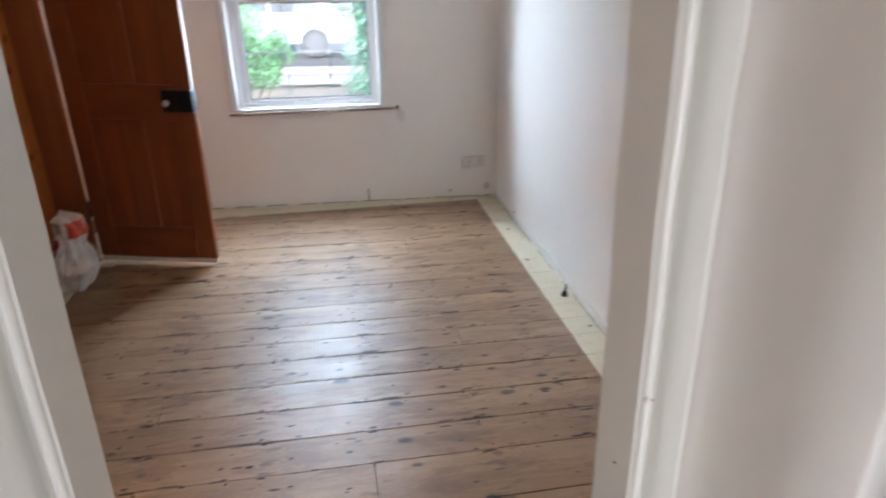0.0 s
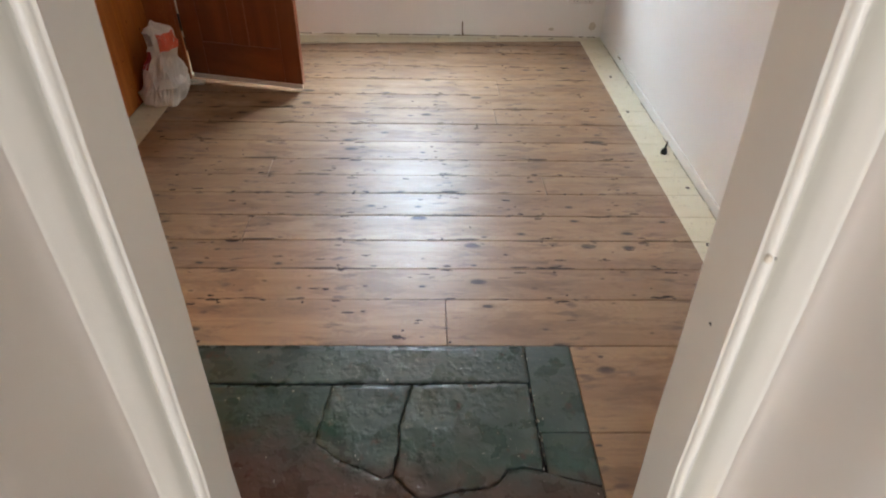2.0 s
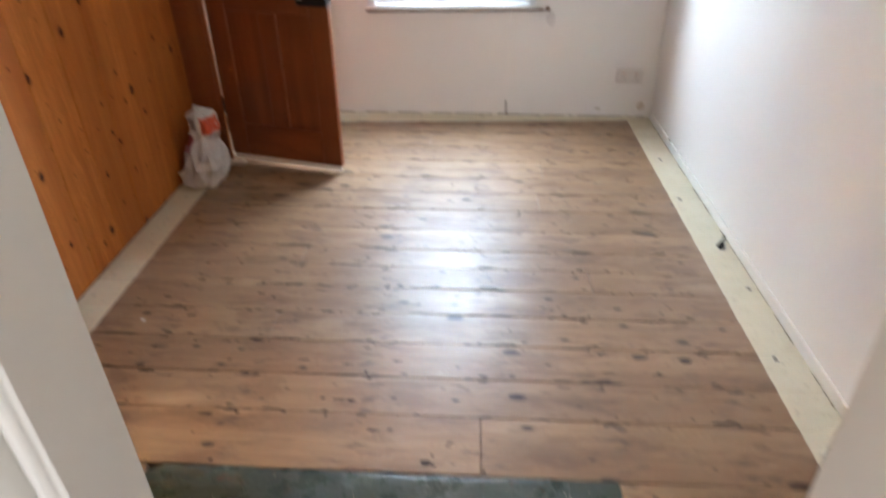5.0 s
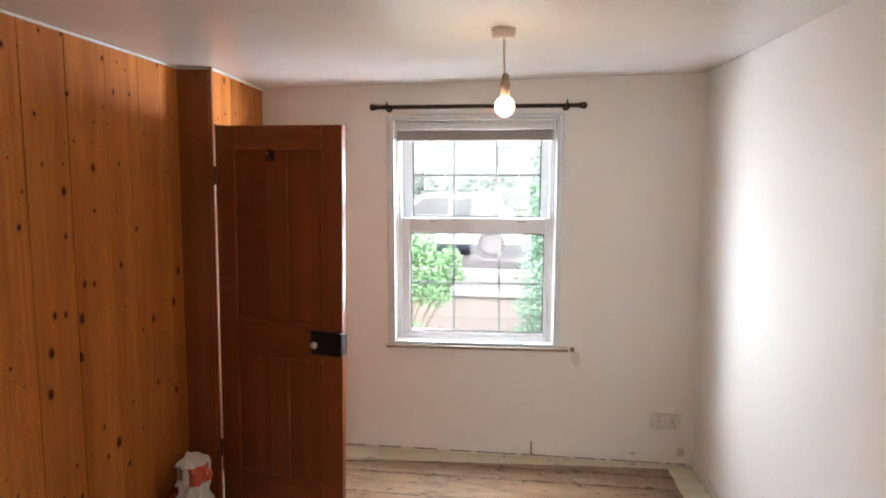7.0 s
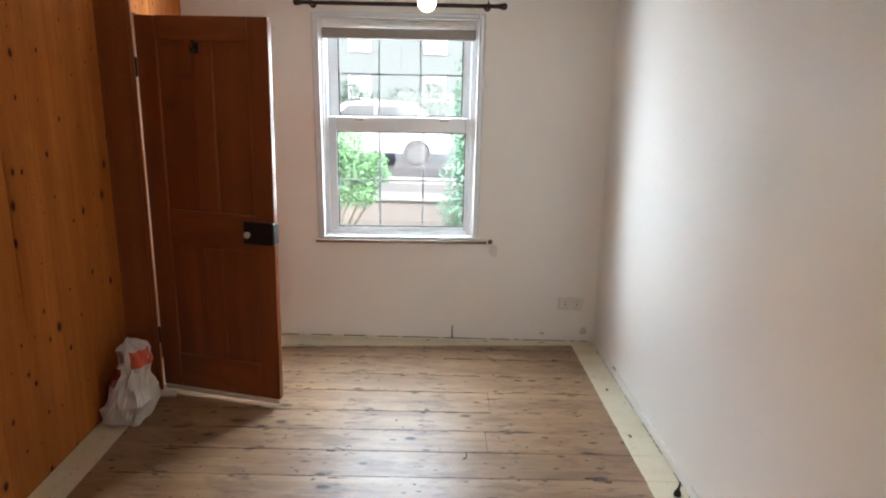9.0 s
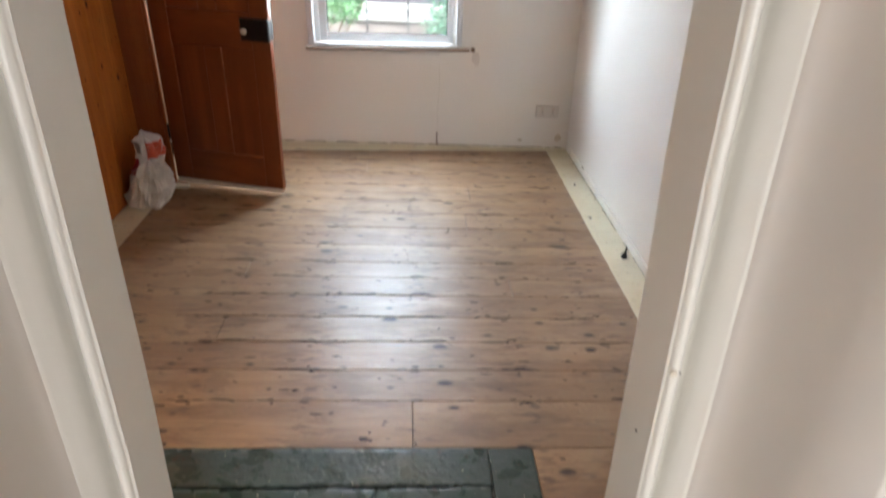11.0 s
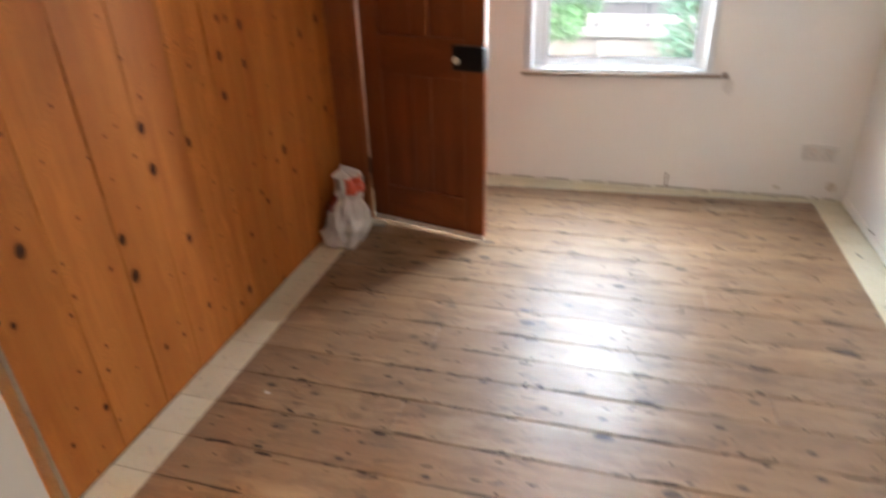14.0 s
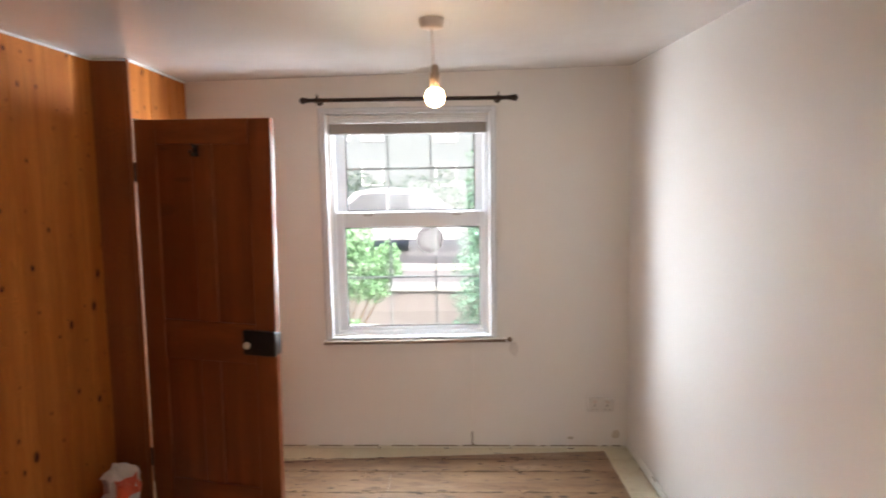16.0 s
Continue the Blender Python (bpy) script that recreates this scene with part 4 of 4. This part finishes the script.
# ---------------------------------------------------------------- pendant lamp
PX, PY = -0.06, 1.614
top = ceil_z(PX)
pendant = thing("pendant_lamp", "bare lit bulb on a white cord from a ceiling rose", "pendant lamp")
M_ROSE = plain("aged_white_plastic", (0.62, 0.52, 0.46), 0.4)
part("ceiling_rose", lathe([(0.030, -0.036), (0.042, -0.031), (0.045, -0.012), (0.046, -0.0005)], (PX, PY, top), 24), M_ROSE, pendant, smooth=True)
part("cord", tube((PX + 0.009, PY, 2.085), (PX, PY, top - 0.034), 0.0032, n=8), M_ROSE, pendant)
HX = PX + 0.012
part("lampholder", lathe([(0.008, 0.085), (0.013, 0.078), (0.014, 0.056), (0.019, 0.052), (0.019, 0.030), (0.016, 0.022), (0.017, 0.0)][::-1], (HX, PY, 2.015), 18), plain("dull_brown_lampholder", (0.26, 0.19, 0.14), 0.6), pendant, "dull lampholder", smooth=True)
bulb_k = Mat("lit_bulb", 0.3)
bulb_k.b.inputs["Base Color"].default_value = (0.9, 0.8, 0.65, 1)
bulb_k.b.inputs["Emission Color"].default_value = (1.0, 0.68, 0.36, 1)
bulb_k.b.inputs["Emission Strength"].default_value = 5.0
part("bulb", lathe([(0.006, -0.0365), (0.018, -0.032), (0.029, -0.022), (0.0355, -0.006), (0.0355, 0.008), (0.030, 0.022), (0.021, 0.031), (0.016, 0.036)], (HX, PY, 1.980), 22), bulb_k.m, pendant, "glowing warm bulb", smooth=True)

# ---------------------------------------------------------------- open door
door = structure(thing("door_1", "open red-brown stained four-panel pine door with a black rim lock", "", Matrix.Translation((-1.417, 2.090, 0.03)) @ pose(0, 0, 0, 0, 0, math.degrees(math.atan2(-0.157, 0.66)))))
DW, DH, TH = 0.678, 1.90, 0.036
ST, MU = 0.105, 0.10
for x0, x1 in ((0, ST), (DW - ST, DW)):
    part("stile", box(x0, x1, 0, TH, 0.012, DH, 0.003), M_DOOR, door)
rails = ((0.012, 0.20), (0.80, 0.985), (1.79, DH))
for z0, z1 in rails:
    part("rail", box(ST + 0.0005, DW - ST - 0.0005, 0.0004, TH - 0.0004, z0, z1, 0.003), M_RAIL, door)
mid = DW / 2
for z0, z1 in ((0.2005, 0.7995), (0.9855, 1.7895)):
    part("muntin", box(mid - MU / 2, mid + MU / 2, 0.0004, TH - 0.0004, z0, z1, 0.003), M_DOOR, door)
    for x0, x1 in ((ST, mid - MU / 2), (mid + MU / 2, DW - ST)):
        part("panel", box(x0 - 0.005, x1 + 0.005, 0.013, TH - 0.013, z0 - 0.005, z1 + 0.005, 0.002), M_DOOR, door)
M_BLACK = plain("black_japanned_iron", (0.012, 0.012, 0.013), 0.35, 0.4)
lock = part("rim_lock", box(0.525, 0.682, -0.026, -0.0005, 0.850, 0.962, 0.004), M_BLACK, door, "black iron rim lock")
part("keep_lip", box(0.6785, 0.686, -0.024, 0.030, 0.856, 0.956, 0.002), M_BLACK, lock)
bm = tube((0.556, -0.026, 0.900), (0.556, -0.040, 0.900), 0.009)
bmesh.ops.create_uvsphere(bm, u_segments=16, v_segments=10, radius=0.017, matrix=Matrix.Translation((0.556, -0.046, 0.900)) @ Matrix.Diagonal((1, 0.75, 1, 1)))
part("knob", bm, plain("worn_white_china", (0.62, 0.58, 0.50), 0.25), lock, "worn pale china knob", smooth=True)
bm = box(0.300, 0.330, -0.005, -0.0005, 1.735, 1.785, 0.002)
tube((0.315, -0.004, 1.748), (0.315, -0.034, 1.740), 0.005, bm=bm)
tube((0.315, -0.034, 1.740), (0.315, -0.044, 1.762), 0.005, 0.006, bm=bm)
tube((0.315, -0.004, 1.772), (0.315, -0.030, 1.790), 0.004, 0.006, bm=bm)
part("coat_hook", bm, M_BLACK, door, "black iron coat hook")
# narrow pale strip along the foot of the leaf
part("bottom_strip", box(0.01, DW - 0.003, -0.003, 0.010, -0.012, 0.011, 0.002), paint("pale_strip", (0.70, 0.62, 0.55), 0.5), door, "pale strip along the bottom")
for hz in (0.25, 1.62):
    part("hinge", tube((-0.006, 0.002, hz), (-0.006, 0.002, hz + 0.09), 0.006), M_BLACK, door)
tagged(bm_object("floor_wedge", box(-1.425, -1.335, 2.005, 2.055, 0.0018, 0.016, 0.004), paint("pale_wedge", (0.66, 0.63, 0.58), 0.6)), "small pale wooden wedge on the boards by the hinges", "door wedge")

# ---------------------------------------------------------------- plastic bag against the planks
bag = thing("plastic_bag", "crumpled white plastic bag with red and orange print, slumped against planks", "plastic bag")
BAGX, BAGY = -1.475, 1.835
RINGS = [(0.000, 0.100, 0.0), (0.02, 0.112, 0.0), (0.06, 0.116, 0.0), (0.10, 0.110, 0.003), (0.14, 0.096, 0.006), (0.18, 0.080, 0.010), (0.215, 0.070, 0.014), (0.245, 0.067, 0.018), (0.275, 0.069, 0.020), (0.305, 0.072, 0.022), (0.335, 0.072, 0.022), (0.362, 0.066, 0.021), (0.378, 0.046, 0.018), (0.392, 0.020, 0.010), (0.412, 0.004, 0.004)]


def bag_point(i, a, grow=0.0):
    z, r, lean = RINGS[i]
    d = Vector((math.cos(a), math.sin(a), 0))
    f = noise.fractal(Vector((d.x * 1.6, d.y * 1.6, z * 14)), 1.0, 2.0, 3)
    pleat = 0.10 * math.sin(a * 9 + z * 30) * min(1, z * 6)
    rr = 1.1 * r * (1 + 0.34 * f + pleat) + grow
    x, y = BAGX + lean + d.x * rr * 0.92, BAGY + lean + d.y * rr * 1.08
    return Vector((max(x, LEFT + 0.004), y, max(0.0022, z + (0.012 * f if i > 1 else 0))))


def bag_shell(i0, i1, a0, a1, n, grow=0.0, closed=False):
    bm = bmesh.new()
    rows = [[bm.verts.new(bag_point(i, a0 + (a1 - a0) * q / n, grow)) for q in range(n if closed else n + 1)] for i in range(i0, i1 + 1)]
    for a, b in zip(rows, rows[1:]):
        for q in range(n if closed else n):
            w = (q + 1) % len(a)
            bm.faces.new((a[q], a[w], b[w], b[q]))
    if closed:
        bm.faces.new(rows[0][::-1])
        bm.faces.new(rows[-1])
    return bm


bag_k = Mat("thin_white_plastic", 0.32)
bag_k.colour(bag_k.mix(bag_k.noise(bag_k.where(), 18, 4), (0.62, 0.60, 0.58), (0.80, 0.78, 0.75)))
bag_k.b.inputs["Subsurface Weight"].default_value = 0.0
bag_k.bump(bag_k.noise(bag_k.where(), 45, 6, 0.7), 0.6, 0.006)
part("body", bag_shell(0, 14, 0, 2 * math.pi, 48, 0.0, True), bag_k.m, bag)
part("orange_print", bag_shell(8, 11, math.radians(-76), math.radians(0), 12, 0.0025), plain("orange_red_print", (0.70, 0.13, 0.075), 0.35), bag, "orange-red printed patch")
part("red_print", bag_shell(5, 8, math.radians(-178), math.radians(-112), 10, 0.0025), plain("dark_red_print", (0.33, 0.03, 0.05), 0.35), bag, "dark red printed patch")
part("grey_print", bag_shell(9, 11, math.radians(-150), math.radians(-96), 9, 0.0025), plain("grey_print", (0.34, 0.27, 0.25), 0.4), bag, "grey printed patch")

# ---------------------------------------------------------------- small fittings and litter
sock = thing("wall_socket", "double wall socket painted over in off-white", "wall socket")
part("plate", box(0.882, 1.046, FAR - 0.026, FAR - 0.0005, 0.240, 0.326, 0.004), paint("painted_plastic", (0.70, 0.66, 0.61), 0.4), sock)
for ox in (0.925, 1.003):
    part("switch", box(ox - 0.012, ox + 0.012, FAR - 0.0295, FAR - 0.0255, 0.296, 0.314, 0.002), M_ROSE, sock)
    bm = box(ox - 0.004, ox + 0.004, FAR - 0.0268, FAR - 0.0255, 0.274, 0.288)
    for o in (-0.012, 0.012):
        box(ox + o - 0.004, ox + o + 0.004, FAR - 0.0268, FAR - 0.0255, 0.254, 0.259, bm=bm)
    part("pin_holes", bm, plain("paint_filled_holes", (0.3, 0.27, 0.24), 0.6), sock)

cable = thing("wall_cable", "thin cable painted over, with a bare dark end at the skirting", "cable")
bm = bmesh.new()
pts = [Vector((0.177 + 0.003 * math.sin(k * 1.3), FAR - 0.002, 0.105 + 0.057 * k)) for k in range(11)]
for p, q in zip(pts, pts[1:]):
    tube(p, q, 0.0028, n=6, bm=bm)
part("painted_run", bm, M_WALL, cable)
bm = tube((0.177, FAR - 0.006, 0.105), (0.178, FAR - 0.016, 0.03), 0.0045, n=7)
tube((0.178, FAR - 0.016, 0.03), (0.184, FAR - 0.022, 0.022), 0.007, n=7, bm=bm)
part("bare_end", bm, plain("dirty_brown_cable", (0.16, 0.11, 0.07), 0.6), cable, "bare dirty brown cable end")

stub = thing("cable_stub", "short black cable end sticking up beside the skirting", "cable")
bm = lathe([(0.016, 0.0), (0.017, 0.006), (0.012, 0.022), (0.006, 0.030)], (1.088, 1.263, 0.0018), 10)
part("gland", bm, M_BLACK, stub)
bm = tube((1.088, 1.263, 0.028), (1.094, 1.266, 0.05), 0.005, n=7)
tube((1.094, 1.266, 0.05), (1.093, 1.268, 0.066), 0.0045, 0.003, n=7, bm=bm)
part("cable_end", bm, M_BLACK, stub)

bm = bmesh.new()
pts = [(0.198, 1.555), (0.194, 1.535), (0.199, 1.52), (0.19, 1.505), (0.180, 1.495)]
for p, q in zip(pts, pts[1:]):
    tube((*p, 0.0035), (*q, 0.0035), 0.0022, n=6, bm=bm)
tagged(bm_object("twig", bm, plain("dark_twig", (0.04, 0.025, 0.018), 0.7)), "tiny dark crooked twig lying on the boards", "twig")
tagged(bm_object("paint_flake", box(-1.290, -1.274, 0.628, 0.640, 0.0018, 0.0032, 0.0006), M_UPVC), "small white paint flake lying on the boards", "paint flake")
for fx, fy in ((1.036, 0.534), (1.05, 2.2), (1.03, 1.72), (1.10, 0.95)):
    bm = bmesh.new()
    rng = random.Random(int(fx * 900))
    bm.faces.new([bm.verts.new((fx + 0.014 * rng.uniform(0.3, 1) * math.cos(q * 0.7), fy + 0.022 * rng.uniform(0.3, 1) * math.sin(q * 0.7), 0.0026)) for q in range(9)])
    tagged(bm_object("dirt_mark", bm, plain("grey_dirt", (0.16, 0.14, 0.12), 0.8)), "grey dirt mark on the cream floor margin", "stain", "dirt marks on the margin")

# ---------------------------------------------------------------- door in the opening to the next room
side_door = structure(thing("door_2", "brown door with a cream painted edge and a black lever handle", ""))
part("leaf", box(-1.645, -1.607, -0.692, -0.186, 0.006, 1.94, 0.003), M_DOOR, side_door)
part("painted_edge", box(-1.646, -1.606, -0.1855, -0.163, 0.006, 1.94, 0.006, seg=2), M_CREAM, side_door, "cream painted leading edge")
bm = box(-1.6065, -1.600, -0.235, -0.195, 0.74, 0.90, 0.002)
tube((-1.602, -0.215, 0.822), (-1.560, -0.215, 0.822), 0.009, bm=bm)
tube((-1.563, -0.215, 0.822), (-1.556, -0.125, 0.824), 0.009, 0.008, bm=bm)
tube((-1.556, -0.130, 0.826), (-1.556, -0.112, 0.800), 0.008, 0.007, bm=bm)
part("lever_handle", bm, M_BLACK, side_door, "black lever handle")

# ---------------------------------------------------------------- outside the window
def ground_material():
    k = Mat("pale_paving", 0.8)
    p = k.where()
    k.colour(k.mix(k.noise(p, 0.6, 6), (0.13, 0.125, 0.12), (0.20, 0.19, 0.18)))
    k.bump(k.noise(p, 20, 4), 0.3, 0.01)
    return k.m


GZ = -0.2
structure(bm_object("ground", box(-300, 300, FAR + 0.25, 600, GZ - 0.3, GZ), ground_material()), "pale paved ground and verges")
structure(bm_object("road", box(-120, 120, 11.0, 18.0, GZ - 0.1, GZ + 0.006), plain("worn_asphalt", (0.07, 0.07, 0.072), 0.85, scale=8)), "worn grey asphalt road")
structure(bm_object("kerb", box(-120, 120, 10.85, 11.0, GZ - 0.1, GZ + 0.10, 0.01), plain("kerb_stone", (0.4, 0.39, 0.37), 0.8)), "pale stone kerb")
gw = thing("garden_wall", "low rendered garden wall with a flat coping", "garden wall")
part("wall", box(-3.0, 3.0, 6.0, 6.2, GZ - 0.05, 0.36), plain("grey_render", (0.17, 0.15, 0.14), 0.85, scale=10, bump=0.4), gw)
part("coping", box(-3.0, 3.0, 5.96, 6.24, 0.361, 0.42, 0.01), plain("pale_coping", (0.26, 0.25, 0.24), 0.8), gw)


def leaf_material(name, a, b):
    k = Mat(name, 0.5)
    r = k.node("ShaderNodeNewGeometry").outputs["Random Per Island"]
    k.colour(k.mix(r, a, b))
    k.b.inputs["Transmission Weight"].default_value = 0.0
    return k.m


def shrub(name, label, blobs, count, size, mat, seed, trunk, stretch=1.0):
    """Stems and a crown of single leaves scattered through uneven lobes."""
    rng = random.Random(seed)
    ob = thing(name, label, "shrub")
    bark = plain(name + "_bark", (0.10, 0.07, 0.045), 0.85)
    bm = bmesh.new()
    for (x, y, z, r) in blobs:
        tube((trunk[0] + rng.uniform(-0.04, 0.04), trunk[1], GZ), (x, y, z), 0.018, 0.005, n=6, bm=bm)
    part("stems", bm, bark, ob)
    verts, faces = [], []
    total = sum(b[3] ** 2 for b in blobs)
    for (x, y, z, r) in blobs:
        for _ in range(int(count * r * r / total)):
            d = Vector((rng.gauss(0, 1), rng.gauss(0, 1), rng.gauss(0, 1) * stretch)).normalized()
            c = Vector((x, y, z)) + d * r * rng.random() ** 0.45
            u = Vector((rng.gauss(0, 1), rng.gauss(0, 1), rng.gauss(0, 0.6))).normalized()
            v = u.cross(Vector((rng.gauss(0, 1), rng.gauss(0, 1), rng.gauss(0, 1)))).normalized()
            s = size * rng.uniform(0.6, 1.3)
            n = len(verts)
            verts += [c - u * s, c + v * s * 0.42 + u * s * 0.1, c + u * s, c - v * s * 0.42 + u * s * 0.1]
            faces.append((n, n + 1, n + 2, n + 3))
    crown = mesh_object("crown", verts, faces, mat)
    crown.parent = ob
    return ob


M_LEAF1 = leaf_material("bright_leaf", (0.045, 0.11, 0.04), (0.09, 0.165, 0.065))
M_LEAF2 = leaf_material("blue_green_leaf", (0.03, 0.085, 0.05), (0.07, 0.13, 0.075))
shrub("bush", "bright green leafy bush behind the window", [(-0.80, 4.5, 1.12, 0.22), (-0.48, 4.5, 0.98, 0.12), (-0.58, 4.45, 0.72, 0.15), (-0.40, 4.5, 0.86, 0.07), (-0.86, 4.5, 0.98, 0.20), (-0.62, 4.45, 0.92, 0.15), (-1.05, 4.6, 0.75, 0.26), (-0.75, 4.5, 0.72, 0.16), (-0.52, 4.5, 0.82, 0.09), (-1.2, 4.6, 1.1, 0.22), (-0.80, 4.4, 0.28, 0.17), (-1.05, 4.5, 0.25, 0.22), (-0.55, 4.45, 0.2, 0.09), (-1.4, 4.7, 0.6, 0.3)], 12000, 0.021, M_LEAF1, 1, (-1.0, 4.6))
shrub("conifer_hedge", "dense blue-green hedge beside the path", [(0.30, 4.7, 0.25, 0.24), (0.27, 4.7, 0.55, 0.20), (0.28, 4.7, 0.85, 0.20), (0.30, 4.75, 1.10, 0.18), (0.55, 4.8, 1.0, 0.34), (0.62, 4.8, 1.45, 0.32), (0.50, 4.8, 1.75, 0.22), (0.42, 4.75, 1.35, 0.16), (0.7, 4.8, 2.0, 0.32), (0.72, 4.8, 0.4, 0.35), (0.25, 4.65, -0.02, 0.22), (0.31, 4.75, 1.38, 0.15), (0.33, 4.75, 1.62, 0.15), (0.36, 4.78, 1.86, 0.16), (0.42, 4.8, 2.1, 0.18)], 14000, 0.02, M_LEAF2, 2, (0.7, 4.8), 1.2)

# parked car, seen side-on across the road
car = thing("parked_car", "white hatchback parked on the road", "car")
M_CARP = plain("pale_car_paint", (0.5, 0.51, 0.52), 0.2, vary=0.03)
M_CARG = plain("car_glass", (0.13, 0.14, 0.15), 0.1)
M_TYRE = plain("black_tyre", (0.012, 0.012, 0.013), 0.9)
M_RIM = plain("silver_rim", (0.06, 0.06, 0.065), 0.6)
C0, CY = -3.55, 13.2
side = [(C0, GZ + 0.35), (C0 + 0.05, GZ + 0.75), (C0 + 0.9, GZ + 0.92), (C0 + 1.05, GZ + 0.93), (C0 + 3.85, GZ + 0.95), (C0 + 4.0, GZ + 0.7), (C0 + 4.0, GZ + 0.32), (C0 + 0.3, GZ + 0.25)]
bm = prism(side, "y", CY, CY + 1.7)
bmesh.ops.bevel(bm, geom=list(bm.edges), offset=0.06, segments=2, profile=0.5, affect="EDGES")
part("body", bm, M_CARP, car)
cab = [(C0 + 0.95, GZ + 0.90), (C0 + 1.6, GZ + 1.40), (C0 + 2.2, GZ + 1.47), (C0 + 3.2, GZ + 1.42), (C0 + 3.85, GZ + 0.92)]
bm = prism(cab, "y", CY + 0.12, CY + 1.58)
bmesh.ops.bevel(bm, geom=list(bm.edges), offset=0.05, segments=2, profile=0.5, affect="EDGES")
part("cabin", bm, M_CARP, car)
for x0, x1, x2, x3 in ((1.25, 1.72, 2.3, 2.3), (2.38, 2.38, 3.1, 3.5)):
    part("side_window", prism([(C0 + x0, GZ + 0.95), (C0 + x1, GZ + 1.34), (C0 + x2, GZ + 1.38), (C0 + x3, GZ + 0.97)], "y", CY + 0.105, CY + 0.125), M_CARG, car)
for wx in (0.75, 3.3):
    wheel = part("wheel", tube((C0 + wx, CY - 0.02, GZ + 0.32), (C0 + wx, CY + 0.18, GZ + 0.32), 0.315, n=24), M_TYRE, car)
    part("rim", tube((C0 + wx, CY - 0.03, GZ + 0.32), (C0 + wx, CY + 0.02, GZ + 0.32), 0.20, n=16), M_RIM, wheel)
part("headlight", box(C0 + 0.0, C0 + 0.2, CY - 0.005, CY + 0.2, GZ + 0.6, GZ + 0.72, 0.02), M_CARG, car)

M_PANE = plain("curtained_house_glass", (0.21, 0.235, 0.245), 0.6)
# hedge and houses on the far side
shrub("far_hedge", "long grey-green hedge in front of the far houses", [(-9 + 1.3 * i, 27.0, 0.55 + 0.25 * math.sin(i * 2.1), 1.0) for i in range(9)], 5200, 0.09, M_LEAF2, 3, (-4, 27))


def house(x0, label):
    ob = thing("house", label, "house", group="far houses")
    y0, y1, eave = 33.0, 40.0, 5.2
    part("wall", box(x0, x0 + 8, y0, y1, GZ, eave), plain("pale_render", (0.185, 0.215, 0.225), 0.8), ob)
    part("roof", prism([(y0 - 0.3, eave), (y1 + 0.3, eave), ((y0 + y1) / 2, eave + 2.8)], "x", x0, x0 + 8), plain("slate_roof", (0.13, 0.14, 0.16), 0.7), ob)
    for wx, wz in ((1.2, 0.8), (5.2, 0.8), (1.2, 3.2), (3.4, 3.2), (5.2, 3.2)):
        w = part("window", ring(x0 + wx, x0 + wx + 1.2, wz, wz + 1.3, 0.09, y0 - 0.06, y0 - 0.005), M_UPVC, ob)
        part("pane", box(x0 + wx + 0.09, x0 + wx + 1.11, y0 - 0.03, y0 - 0.005, wz + 0.09, wz + 1.21), M_PANE, w)
    part("door", box(x0 + 3.4, x0 + 4.4, y0 - 0.05, y0 - 0.005, GZ + 0.02, 1.9), plain("blue_door", (0.1, 0.15, 0.25), 0.4), ob)
    return ob


house(-9.5, "pale blue-grey rendered house with a slate roof across the road")
house(-1.495, "pale blue-grey rendered house with a slate roof across the road")
